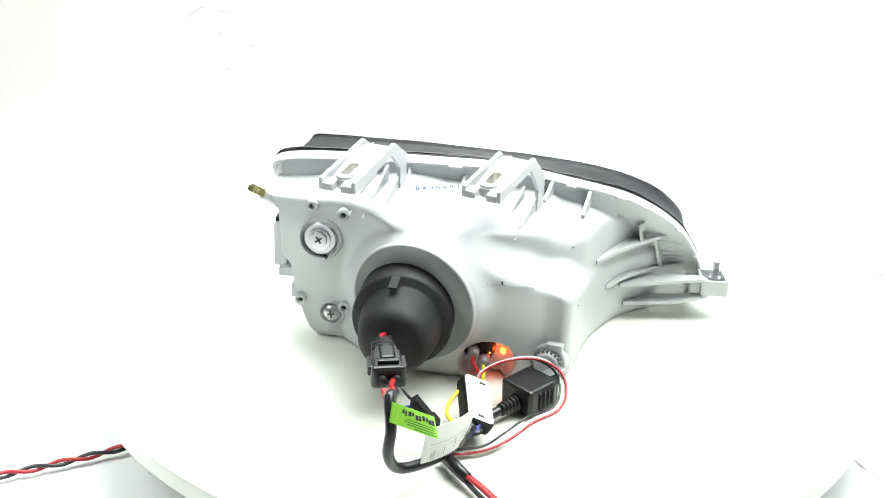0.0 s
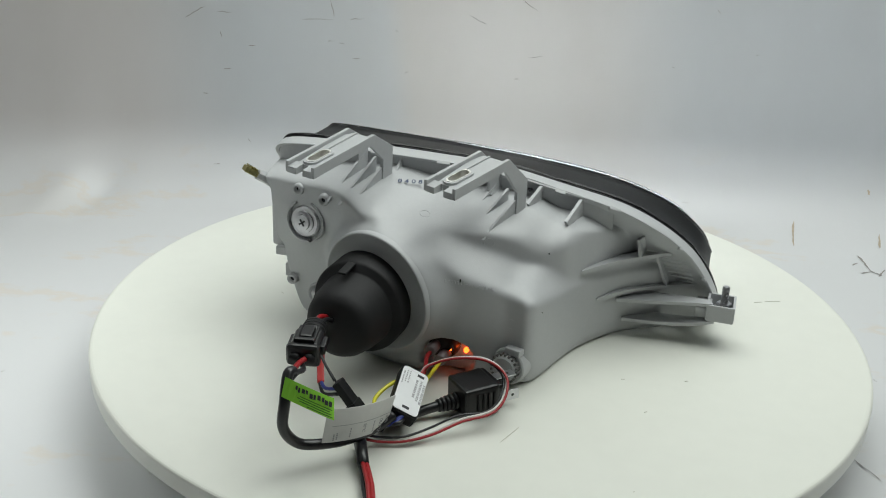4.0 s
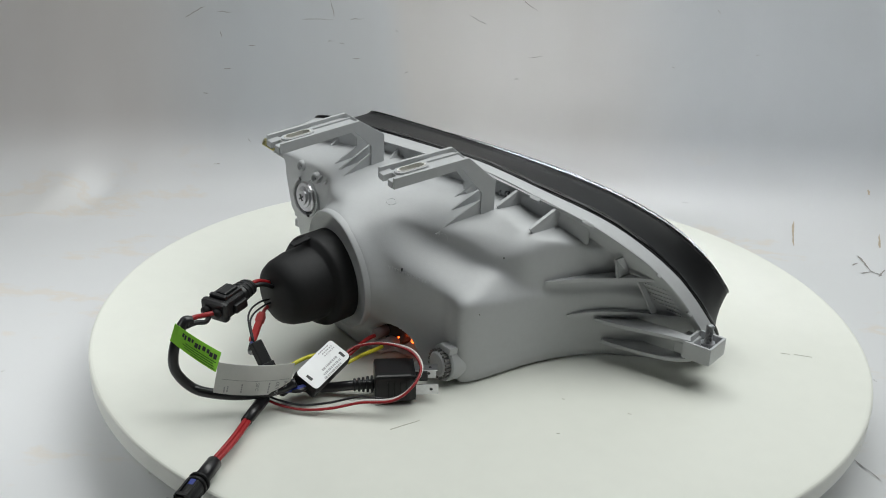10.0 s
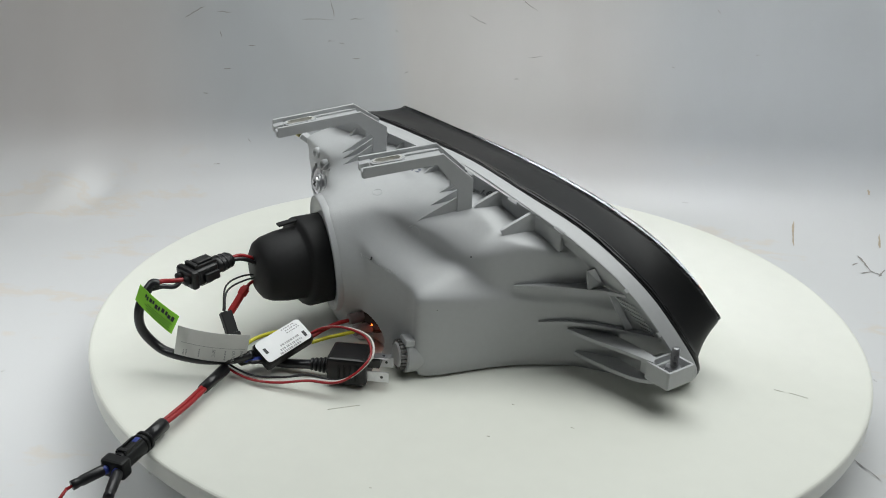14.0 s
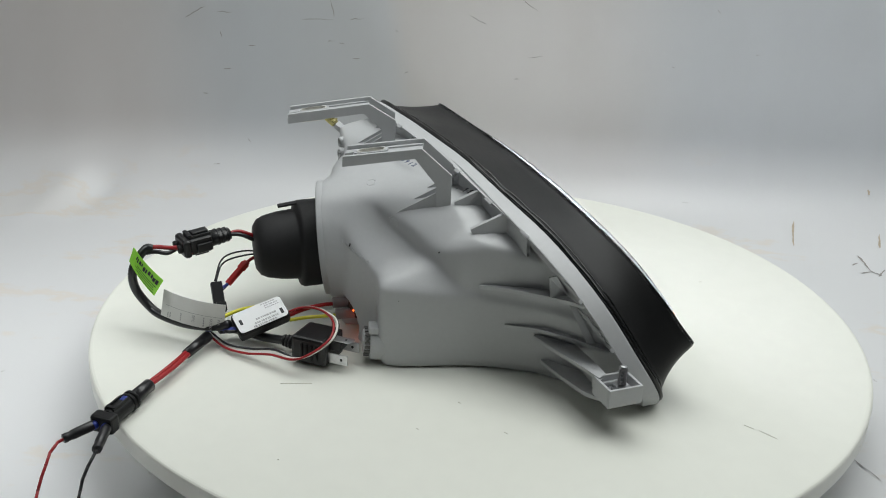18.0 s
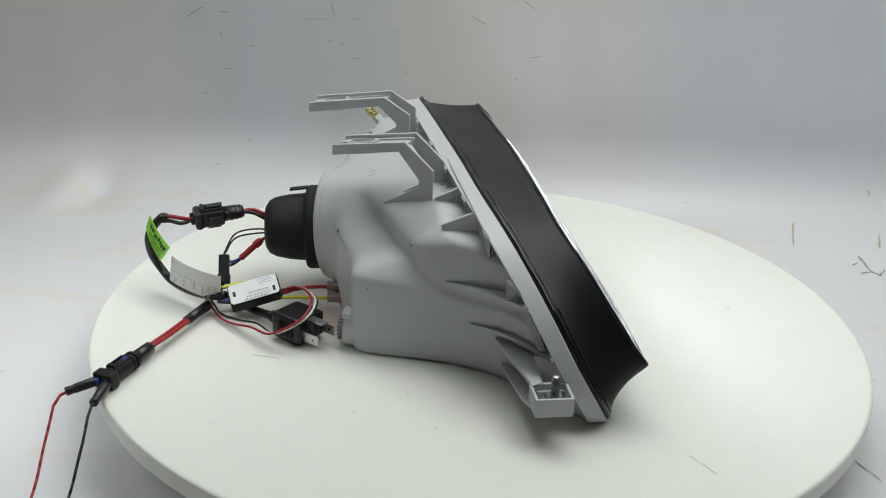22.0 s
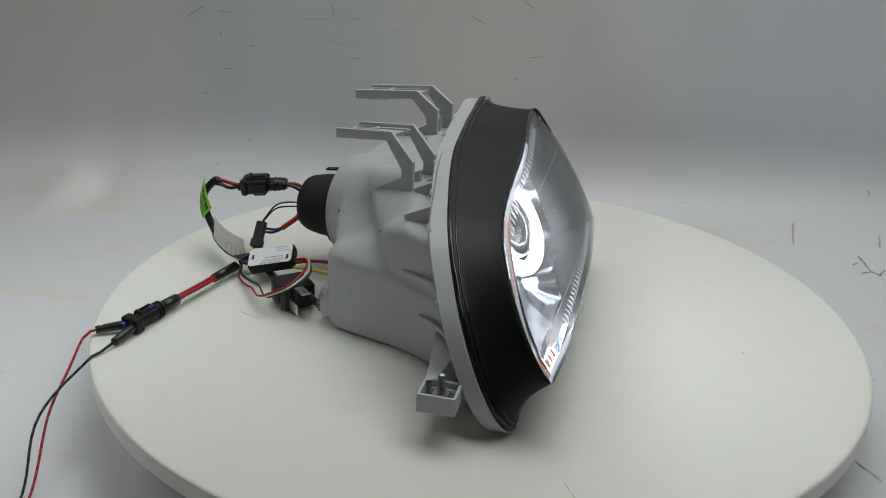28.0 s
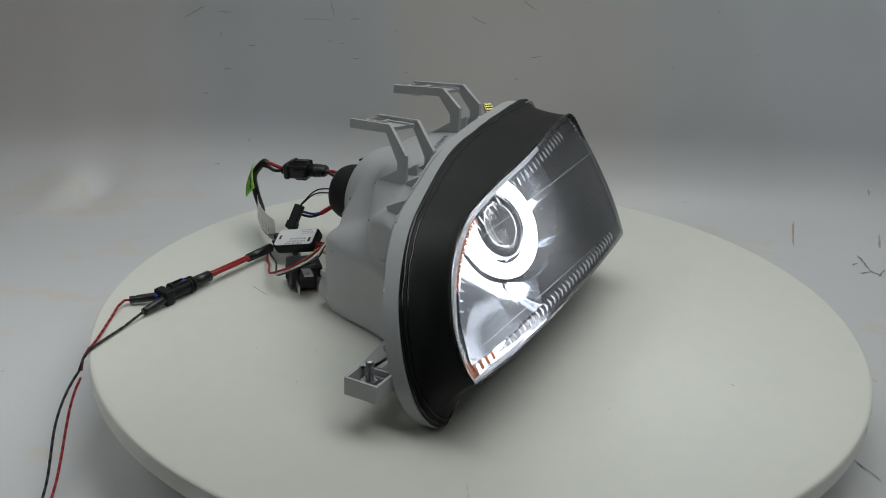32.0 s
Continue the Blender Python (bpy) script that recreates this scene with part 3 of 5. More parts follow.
# two brackets on top
def bracket(o, d, width, sb, sf, ze, zb, zk, zf):
    d = Vector((d[0], d[1], 0)).normalized()
    lat = Vector((-d.y, d.x, 0))
    m0 = Matrix(((d.x, 0, lat.x, o[0]), (d.y, 0, lat.y, o[1]), (0, 1, 0, 0), (0, 0, 0, 1)))
    web = []
    h = 0.0078
    drop = 0.0028

    def line(off):
        return [(0.0, ze - off), (sb, zb - off), (sf - off * 0.3, zk - off * 0.3), (sf - off * 0.3, zf)]
    t = 0.0028
    top = line(drop)
    low = [(s - (0.0 if i < 2 else 0.0028), z - (0.0028 if i < 2 else 0.0)) for i, (s, z) in enumerate(top)]
    top[0], low[0] = (0.006, top[0][1] + 0.0007), (0.006, low[0][1] + 0.0007)
    # web with an oval slot: built as rings round the slot, then the sloping leg
    bm = bmesh.new()
    wm = m0 @ Matrix.Translation((0, 0, t))
    wlat = width - 2 * t
    sl0, sl1, slr, cy = 0.0125, 0.0255, 0.0042, wlat * 0.5
    ring = []
    for k in range(24):
        a = 2 * math.pi * k / 24 + math.pi / 24
        c = sl1 if math.cos(a) > 0 else sl0
        ring.append((c + slr * math.cos(a), cy + slr * math.sin(a)))

    def outer(p):
        dx, dy = p[0] - (sl0 + sl1) / 2, p[1] - cy
        sx0, sx1 = 0.006, sb
        fx = ((sx1 if dx > 0 else sx0) - (sl0 + sl1) / 2) / dx if abs(dx) > 1e-9 else 1e9
        fy = (wlat / 2) / abs(dy) if abs(dy) > 1e-9 else 1e9
        f = min(fx, fy)
        return ((sl0 + sl1) / 2 + dx * f, cy + dy * f)
    corners = [outer(p) for p in ring]

    def lift(p, off):
        z = ze + (zb - ze) * p[0] / sb - off
        return wm @ Vector((p[0], z, p[1]))
    grow = [((sl0 + sl1) / 2 + (p[0] - (sl0 + sl1) / 2) * 1.16, cy + (p[1] - cy) * 1.4) for p in ring]
    rows = [[lift(p, 0.009) for p in ring], [lift(p, drop - 0.0016) for p in ring], [lift(p, drop - 0.0016) for p in grow], [lift(p, drop) for p in grow],
            [lift(p, drop) for p in corners], [lift(p, drop + t) for p in corners], [lift(p, drop + t) for p in grow], [lift(p, 0.009) for p in grow]]
    grid_mesh(rows, True, True, bm)
    web = part("bracket_web", bm, M_GREY, lamp, "slotted grey plastic mounting bracket")
    outl = [(0, ze), (sb, zb), (sf, zk), (sf, zf - 0.004), (sf - 0.011, zf - 0.006), (sf - 0.011, zk - 0.008), (sb - 0.0045, zb - h), (0, ze - h)]
    for k in (0, 1):
        part("arm", prism(outl, m0 @ Matrix.Translation((0, 0, k * (width - t))), t, 0.0004), M_GREY, web)
    rail = [(0.028, ze + (zb - ze) * 0.028 / sb - drop), (sb, zb - drop), (sb, zb - drop + 0.0012), (0.028, ze + (zb - ze) * 0.028 / sb - drop + 0.0012)]
    part("rail", prism(rail, m0 @ Matrix.Translation((0, 0, width * 0.62)), 0.0012), M_GREY, web)
    for k in (0.0012, width / 2 - 0.001, width - 0.0032):
        fin = [(sf - 0.004, zk - 0.010), (sf - 0.004, zf - 0.010), (sf - 0.045, zf - 0.016), (sf - 0.036, zf - 0.009)]
        part("gusset", prism(fin, m0 @ Matrix.Translation((0, 0, k)), 0.002), M_GREY, web)
    for lat0 in (t - 0.0004, width - t - 0.0074):
        lip_ = [(-0.0006, ze - drop - 0.0004), (0.0078, ze + (zb - ze) * 0.0078 / sb - drop + 0.0002), (0.0078, ze - h + 0.0006), (-0.0006, ze - h)]
        part("end_lip", prism(lip_, m0 @ Matrix.Translation((0, 0, lat0)), 0.0078, 0.0004), M_GREY, web)
    bm = bmesh.new()
    ins = [[lift(((sl0 + sl1) / 2 + (p[0] - (sl0 + sl1) / 2) * f, cy + (p[1] - cy) * f), off) for p in ring] for f, off in ((0.995, 0.0105), (0.995, drop - 0.0020), (0.86, drop - 0.0020), (0.82, 0.0105))]
    part("insert", grid_mesh(ins, True, True, bm), M_ZINC, web, "bright zinc slot insert")


bracket((-0.0831, -0.1345), (0.313, 0.95), 0.0262, 0.0635, 0.0845, 0.1516, 0.1612, 0.1485, 0.1275)
bracket((0.0108, -0.1181), (0.416, 0.909), 0.0285, 0.0565, 0.0788, 0.1447, 0.1536, 0.1345, 0.1150)


# stiffening ribs from the flange to the body
def fin(P, thick, parent=lamp, name="rib"):
    P = [Vector(p) for p in P]
    n = (P[1] - P[0]).cross(P[2] - P[0]).normalized() * thick / 2
    bm = bmesh.new()
    a, b = [bm.verts.new(p + n) for p in P], [bm.verts.new(p - n) for p in P]
    bm.faces.new(a)
    bm.faces.new(b)
    for i in range(len(P)):
        bm.faces.new((a[i], a[(i + 1) % len(P)], b[(i + 1) % len(P)], b[i]))
    return part(name, bm, M_GREY, parent)


for tip, top in (((0.0443, -0.0446, 0.1150), (0.0509, -0.0274, 0.1253)), ((0.0732, -0.0436, 0.1050), (0.0802, -0.0203, 0.1172)), ((-0.0173, -0.048, 0.1205), (-0.0137, -0.031, 0.1315)),
                 ((0.016, -0.046, 0.1185), (0.0195, -0.029, 0.1285)), ((-0.118, -0.052, 0.124), (-0.114, -0.040, 0.137)), ((-0.0555, -0.054, 0.1245), (-0.0555, -0.039, 0.1355))):
    tip, top = Vector(tip), Vector(top)
    fin([tip, top, top + Vector((0.001, 0.006, 0.0)), top + Vector((0.001, 0.006, -0.014)), tip + Vector((0.002, 0.004, -0.008))], 0.0022)


# curved fins on the flank, down to the bolt
def flank_fin(outer, thick, deep=0.020):
    pts = spline(outer, 6)
    hi, lo, hi2, lo2 = [], [], [], []
    for k, p in enumerate(pts):
        stop = 0.0688 - 0.0245 * p.x - 0.7216 * p.z - 0.0075
        p = Vector((p.x, min(p.y, stop - 0.001), p.z)) if deep < 0.01 else p
        inn = p + Vector((-0.004, deep * (1 - 0.75 * k / (len(pts) - 1)) + 0.002, 0.0))
        inn.y = min(inn.y, stop)
        hi.append(p + Vector((0, 0, thick / 2)))
        lo.append(p - Vector((0, 0, thick / 2)))
        hi2.append(inn + Vector((0, 0, thick / 2)))
        lo2.append(inn - Vector((0, 0, thick / 2)))
    return part("flank_fin", grid_mesh([hi2, hi, lo, lo2]), M_GREY, lamp, smooth=False)


flank_fin([(0.088, -0.041, 0.066), (0.105, -0.022, 0.0675), (0.125, -0.005, 0.069), (0.140, 0.005, 0.0703), (0.148, 0.010, 0.0703)], 0.0026)
flank_fin([(0.099, -0.0245, 0.0378), (0.115, -0.007, 0.0395), (0.135, 0.008, 0.0405), (0.155, 0.020, 0.0405), (0.168, 0.030, 0.0395)], 0.0026)
flank_fin([(0.112, -0.0075, 0.033), (0.13, -0.0045, 0.0335), (0.15, -0.001, 0.0345), (0.168, 0.002, 0.0355), (0.184, 0.0045, 0.036)], 0.0026)
flank_fin([(0.117, -0.003, 0.0155), (0.135, -0.001, 0.0155), (0.155, 0.001, 0.0165), (0.172, 0.002, 0.019), (0.186, 0.0045, 0.0225)], 0.0026)
for k in range(6):
    z = 0.066 - 0.0045 * k
    flank_fin([(0.140 + k * 0.002, 0.013 + k * 0.0022, z), (0.160 + k * 0.0015, 0.0265 + k * 0.002, z)], 0.0012, 0.006)
fin([(0.137, 0.004, 0.0695), (0.146, 0.0165, 0.0405), (0.148, 0.022, 0.0405), (0.138, 0.008, 0.0695)], 0.0022)
fin([(0.123, -0.005, 0.084), (0.1255, -0.004, 0.069), (0.128, 0.009, 0.069), (0.126, -0.001, 0.086)], 0.0022)

# cup with the bolt
bm = box(0.1895, 0.0157, 0.0246, 0.020, 0.0250, 0.003, 0.0008)
for x in (0.1798, 0.1992):
    box(x, 0.0157, 0.0300, 0.0020, 0.0250, 0.0130, 0.0006, None, bm)
for y in (0.0040, 0.0274):
    box(0.1895, y, 0.0300, 0.0182, 0.0020, 0.0130, 0.0006, None, bm)
box(0.1765, 0.0180, 0.0275, 0.012, 0.0210, 0.0090, 0.001, None, bm)
cup = part("bolt_cup", bm, M_GREY, lamp)
part("washer", lathe([(0.0, 0.0262), (0.0086, 0.0262), (0.0086, 0.0295), (0.0, 0.0295)], pose(0.1915, 0.0168, 0), 32), M_STEEL, cup, "zinc washer")
part("nut", lathe([(0.0, 0.030), (0.0062, 0.030), (0.0062, 0.0335), (0.0056, 0.0345), (0.0, 0.0345)], pose(0.1915, 0.0168, 0), 6), M_STEEL, cup, "zinc hexagon nut")
prof_b = [(0.0, 0.025)]
for k in range(16):
    prof_b += [(0.0029, 0.032 + k * 0.001), (0.0025, 0.0325 + k * 0.001)]
prof_b += [(0.0022, 0.048), (0.0, 0.0484)]
part("bolt", lathe(prof_b, pose(0.1913, 0.0172, 0), 20), M_STEEL, cup, "zinc-plated stud")


# adjuster screws and posts on the rear plate
def back_pose(x, z, y=None, lean=(0, -1, 0)):
    return along((x, y if y is not None else rear(x, z), z), lean)


m = back_pose(-0.1146, 0.0895, -0.0775, (-0.15, -1, 0.05))
col = part("adjuster_collar", lathe([(0.0150, -0.006), (0.0142, -0.001), (0.0, -0.001)], m, 48), M_GREY, lamp, smooth=True)
for a0, a1 in ((120, 285), (-60, 70)):
    sweep = [radians(a0 + (a1 - a0) * k / 14) for k in range(15)]
    arc = [[m @ Vector((r * math.cos(a), r * math.sin(a), h)) for r, h in ((0.0166, -0.006), (0.0164, 0.0046), (0.0150, 0.0054), (0.0143, 0.0046), (0.0143, -0.003))] for a in sweep]
    part("collar_arc", grid_mesh(arc), M_GREY, col, smooth=False)
scr = part("adjuster_screw", lathe([(0.0, -0.001), (0.0122, -0.001), (0.0122, 0.0040), (0.0112, 0.0050), (0.0084, 0.0050), (0.0082, 0.0062), (0.0060, 0.0064), (0.0057, 0.0080), (0.0, 0.0082)], m, 40), M_STEEL, col, "zinc adjuster with a cross recess", smooth=False)
for a in (35, 125):
    part("slot", box(0, 0, 0.0083, 0.006, 0.0013, 0.0004, 0, m @ pose(0, 0, 0, 0, 0, a)), M_INK, scr)
m = back_pose(-0.1086, 0.0262, rear(-0.1086, 0.0262) - 0.001, (-0.1, -1, 0.0))
col = part("screw_boss", lathe([(0.0105, -0.006), (0.0100, 0.0015), (0.0085, 0.002), (0.0078, -0.001), (0, -0.001)], m, 32), M_GREY, lamp, smooth=True)
scr = part("lower_screw", lathe([(0.0, -0.001), (0.0068, -0.001), (0.0068, 0.0015), (0.0052, 0.0036), (0.0, 0.0042)], m, 28), M_STEEL, col, "zinc cross-head screw", smooth=True)
for a in (10, 100):
    part("slot", box(0, 0, 0.0042, 0.0055, 0.0012, 0.0005, 0, m @ pose(0, 0, 0, 0, 0, a)), M_INK, scr)
for x, y, z in ((-0.0975, -0.0855, 0.1111), (-0.1206, -0.0785, 0.1139), (-0.1325, rear(-0.1325, 0.0345) - 0.001, 0.0345), (-0.0985, rear(-0.0985, 0.0345) - 0.002, 0.0345)):
    pst = part("post", lathe([(0.0048, -0.008), (0.0044, 0.002), (0.0040, 0.0036), (0.0022, 0.0036), (0.0020, 0.0005), (0.0, 0.0005)], back_pose(x, z, y), 24), M_GREY, lamp, smooth=True)
    part("hole", lathe([(0.0, 0.0007), (0.0020, 0.0007)], back_pose(x, z, y), 16), M_INK, pst)

# side fittings
arm = part("terminal_arm", tube([(-0.140, -0.058, 0.100), (-0.1503, -0.0659, 0.1115), (-0.1575, -0.0735, 0.1185)], 0.0042, 6, 3), M_GREY, lamp)
m = axes((-0.161, -0.0775, 0.1218), Vector((-0.0134, -0.0145, 0.0133)), (0, 0, 1))
clip = part("terminal_clip", box(0, 0, 0, 0.011, 0.0075, 0.0045, 0.0008, m), M_BRASS, arm, "brass spring terminal")
for k in (-0.003, 0.0, 0.003):
    part("clip_finger", box(k, 0, 0.0028, 0.0016, 0.007, 0.0016, 0.0003, m), M_BRASS, clip)
sidebox = part("side_fitting", box(-0.1495, -0.047, 0.073, 0.010, 0.022, 0.034, 0.002), M_GREY, lamp)
part("fitting_plug", box(-0.150, -0.0475, 0.0915, 0.007, 0.013, 0.004, 0.001), M_BLACK, sidebox, "black plug top")
part("fitting_foot", box(-0.1445, -0.052, 0.0525, 0.012, 0.018, 0.007, 0.001), M_GREY, sidebox)
part("side_clip", box(-0.1375, -0.060, 0.040, 0.005, 0.012, 0.011, 0.001), M_GREY, lamp)

# bulb sockets under the boot
m = along((0.003, -0.098, 0.0215), (-0.05, -1, 0.05))
M_MAUVE = mat("mauve_sleeve", (0.22, 0.18, 0.18), 0.4, vary=0.05)
s1 = part("amber_socket", lathe([(0.0122, -0.01), (0.0122, 0.002), (0.0114, 0.0062), (0.0092, 0.0100), (0.0058, 0.0126), (0.0, 0.0138)], m, 32), M_DARKPL, lamp, "dark brown domed bulb socket", smooth=True)
for dx, dz in ((-0.0032, 0.0012), (0.0042, -0.0050)):
    part("wire_sleeve", lathe([(0.0042, 0.010), (0.0042, 0.024), (0.0030, 0.0245), (0.0, 0.0245)], Matrix.Translation((dx, 0, dz)) @ m, 16), M_MAUVE, s1, "mauve rubber wire sleeve", smooth=True)
# glowing beads stand in for the bulb's amber light leaking onto the pocket
for x, y, z, r in ((0.0200, -0.1030, 0.0195, 0.0020), (0.0098, -0.1070, 0.0208, 0.0010)):
    part("amber_glow_bead", lathe([(0.0, -0.003), (r * 0.7, -0.002), (r, 0.0005), (r * 0.7, 0.0025), (0.0, 0.003)], along((x, y, z), (0.2, -1, 0)), 16), M_AMBER, lamp, "amber bead standing in for leaked bulb light", smooth=True)
m = along((0.0530, -0.1045, 0.0155), (-0.26, -0.96, 0.05))
s2 = part("clear_socket", lathe([(0.0135, -0.008), (0.0135, 0.0045), (0.0125, 0.0055), (0.0108, 0.0055), (0.0105, 0.0035), (0.0098, 0.0035), (0.0098, 0.0085), (0.008, 0.0105), (0.0, 0.0105)], m, 36), M_GREY, lamp, "smoky grey twist socket", smooth=False)
for k in range(20):
    part("tooth", box(0.0102, 0, 0.006, 0.0018, 0.0016, 0.007, 0, m @ pose(0, 0, 0, 0, 0, k * 18)), M_SMOKE, s2)
part("socket_lug", box(0.004, 0.0128, 0.0035, 0.012, 0.005, 0.007, 0.0008, m), M_GREY, s2)


# stamped numbers
def writing(name, text, size, m, material, parent, bold=0.0):
    cu = bpy.data.curves.new(name, "FONT")
    cu.body, cu.size, cu.extrude, cu.offset = text, size, 0.00008, bold
    tmp = new("tmp_text", cu)
    me = bpy.data.meshes.new_from_object(tmp.evaluated_get(bpy.context.evaluated_depsgraph_get()))
    bpy.data.objects.remove(tmp)
    bpy.data.curves.remove(cu)
    me.materials.clear()
    me.materials.append(material)
    ob = new(name, me)
    ob.parent, ob.matrix_basis = parent, m
    return ob


def up_at(x, y):
    """The top surface's height at (x, y)."""
    z = 0.1345 - max(0.0, x + 0.02) * 0.2
    while rear(x, z) > y and z > 0.05:
        z -= 0.0003
    return z


def on_top(x, y, ang, lift=0.0015):
    e = 0.003
    z = up_at(x, y)
    gx = Vector((2 * e, 0, up_at(x + e, y) - up_at(x - e, y)))
    gy = Vector((0, 2 * e, up_at(x, y + e) - up_at(x, y - e)))
    n = gx.cross(gy).normalized()
    d = Vector((math.cos(radians(ang)), math.sin(radians(ang)), 0))
    return axes(Vector((x, y, z)) + n * lift, d, n)


m = on_top(-0.0340, -0.0597, 14, 0.0034)
for k, ch in enumerate("04086912"):
    writing("stamped_digit", ch, 0.0062, m @ pose(-0.0160 + 0.0050 * k, 0, 0), M_BLUEINK, lamp, 0.0001)
DIR = Vector((math.cos(radians(32)), math.sin(radians(32)), 0))
for k, ch in enumerate(".18"):
    x, y = 0.0343 + 0.0042 * k, -0.0395 + 0.0027 * k
    writing("stamped_digit", ch, 0.0086, axes((x, y, 0.1212 - 0.0005 * k), DIR, (0.1, -0.12, 1)), M_INK, lamp, 0.00022)


# ejector marks, specks and worn mould text on the housing
def on_rear(x, z, lift=0.0):
    e = 0.003
    gx = Vector((2 * e, rear(x + e, z) - rear(x - e, z), 0))
    gz = Vector((0, rear(x, z + e) - rear(x, z - e), 2 * e))
    n = gx.cross(gz).normalized()
    n = n if n.y < 0 else -n
    return axes(Vector((x, rear(x, z), z)) + n * lift, gx, n)


for x, z in ((0.027, 0.096), (-0.083, 0.107), (0.052, 0.047), (-0.02, 0.112)):
    part("ejector_mark", tube([on_rear(x, z) @ Vector((0.0036 * math.cos(a), 0.0036 * math.sin(a), 0.0)) for a in [math.pi * k / 10 for k in range(20)]], 0.0002, 6, 1, closed=True), M_GREY, lamp, smooth=True)
for x, z, sx, sy in ((0.016, 0.078, 0.0010, 0.0024), (0.0667, 0.0866, 0.0010, 0.0012), (0.071, 0.055, 0.0006, 0.0006), (-0.03, 0.098, 0.0006, 0.0006)):
    part("dark_speck", box(0, 0, 0, sx, sy, 0.0008, 0.0002, on_rear(x, z, 0.0002)), M_INK, lamp)
rnd = random.Random(3)
for k in range(16):
    x = 0.006 + 0.0021 * k
    part("mould_text_bar", box(0, 0, 0, 0.0011, rnd.choice((0.0022, 0.0026, 0.0014)), 0.0007, 0.0001, on_rear(x, 0.0775 - 0.16 * (x - 0.006), 0.0002)), M_GREY, lamp)

# inside of the lamp: dark mask, reflectors, halo and projector
rows = [inset(edge, 0.0016, -0.0035), inset(edge, 0.0022, -0.012), inset(edge, 0.010, -0.020), inset(edge, 0.032, -0.056)]
mc = sum(rows[-1], Vector()) / len(edge)
for u in (0.7, 0.4, 0.1, 0.001):
    rows.append([mc.lerp(p, u) for p in rows[3]])
M_MASK = mat("black_inner_mask", (0.009, 0.009, 0.010), 0.5, vary=0.0, spec=0.25)
part("inner_mask", grid_mesh(rows, False, True), M_MASK, lamp, "black inner mask", smooth=True)

HALO = Vector((0.0285, 0.0250, 0.0885))
mh = along(HALO, (0.18, 0.81, 0.55))
halo = part("halo_ring", tube([mh @ Vector((0.0348 * math.cos(a), 0.0348 * math.sin(a), 0.0)) for a in [2 * math.pi * k / 40 for k in range(40)]], 0.0058, 14, 2, closed=True), M_LED, lamp, "lit white halo ring", smooth=True)
part("projector_shroud", lathe([(0.0262, -0.004), (0.0255, 0.003), (0.0245, 0.004), (0.0238, -0.001), (0.0238, -0.012)], mh, 48), M_CHROME, lamp, smooth=True)
part("projector_lens", lathe([(0.0, 0.009), (0.008, 0.0083), (0.015, 0.0058), (0.020, 0.002), (0.0235, -0.003), (0.0235, -0.007), (0.0, -0.007)], mh, 48), M_BULB, lamp, "clear projector lens", smooth=True)
part("projector_back", lathe([(0.0, -0.013), (0.0245, -0.012)], mh, 32), M_MASK, lamp)
AX = Vector((1, 0, 0))
AX = (AX - NF * AX.dot(NF)).normalized()
UPN = NF.cross(AX) if NF.cross(AX).z > 0 else AX.cross(NF)
flat = [((p - HALO).dot(AX), (p - HALO).dot(UPN)) for p in edge]


def reach(c, s_):
    """How far the lens outline lies from the halo's centre in a direction of its plane."""
    best = 0.2
    for (x0, y0), (x1, y1) in zip(flat, flat[1:] + flat[:1]):
        ex, ey = x1 - x0, y1 - y0
        det = c * -ey + s_ * ex
        if abs(det) < 1e-12:
            continue
        t = (x0 * -ey + y0 * ex) / det
        w = (c * y0 - s_ * x0) / det
        if t > 0 and 0 <= w <= 1:
            best = min(best, t)
    return best


lens_off = (cen - HALO).dot(NF)
# main reflector: eleven smooth segments, each tilted its own way
rnd = random.Random(8)
NSEC, SUB = 11, 8
for k in range(NSEC):
    tilt, dish = rnd.uniform(-0.0035, 0.0035), rnd.uniform(0.002, 0.006)
    cols = []
    for i in range(SUB + 1):
        v = i / SUB
        a = 2 * math.pi * (k + v) / NSEC + 0.2
        c, s_ = math.cos(a), math.sin(a)
        bowl = min(1.0, max(0.0, (0.1 - c) / 0.3)) * min(1.0, max(0.0, 1 + 1.6 * s_))
        far = min(reach(c, s_) - 0.0075, 0.070 - 0.022 * max(0, -s_) + 0.040 * bowl if c < 0.1 else 1.0)
        near = min(0.0410, far - 0.006)
        col = []
        for j in range(17):
            u = j / 16
            rr = near + (far - near) * u ** 0.8
            low = max(-0.012 - 0.016 * min(1.0, max(0.0, 0.3 - c)), lens_off - 0.050)
            rise = (lens_off - 0.010 - low) * min(1, (far / 0.05) ** -0.3)
            lift = low + rise * (1 - 0.15 * bowl) * u ** (1.25 + 1.9 * bowl)
            lift += (tilt * (2 * v - 1) - dish * (1 - (2 * v - 1) ** 2)) * u * (1 - 0.6 * u)
            col.append(HALO + (AX * c + UPN * s_) * rr + NF * lift)
        cols.append(col)
    part("reflector_segment", grid_mesh(cols), M_CHROME, lamp, "chrome reflector segment", smooth=True)
M_AMBLENS = mat("amber_reflector", (0.78, 0.30, 0.15), 0.25, vary=0.1, scale=800)


# chromed wall between the reflector and the lens at the curved end
part("side_reflector", grid_mesh([inset(edge, d, h)[30:112] for d, h in ((0.0033, -0.0033), (0.0042, -0.009), (0.0056, -0.015), (0.0120, -0.020))]), M_CHROME, lamp, "chrome side wall", smooth=False)


# fluted borders of the lens
LENS_EDGE = inset(edge, 0.001, 0.002)

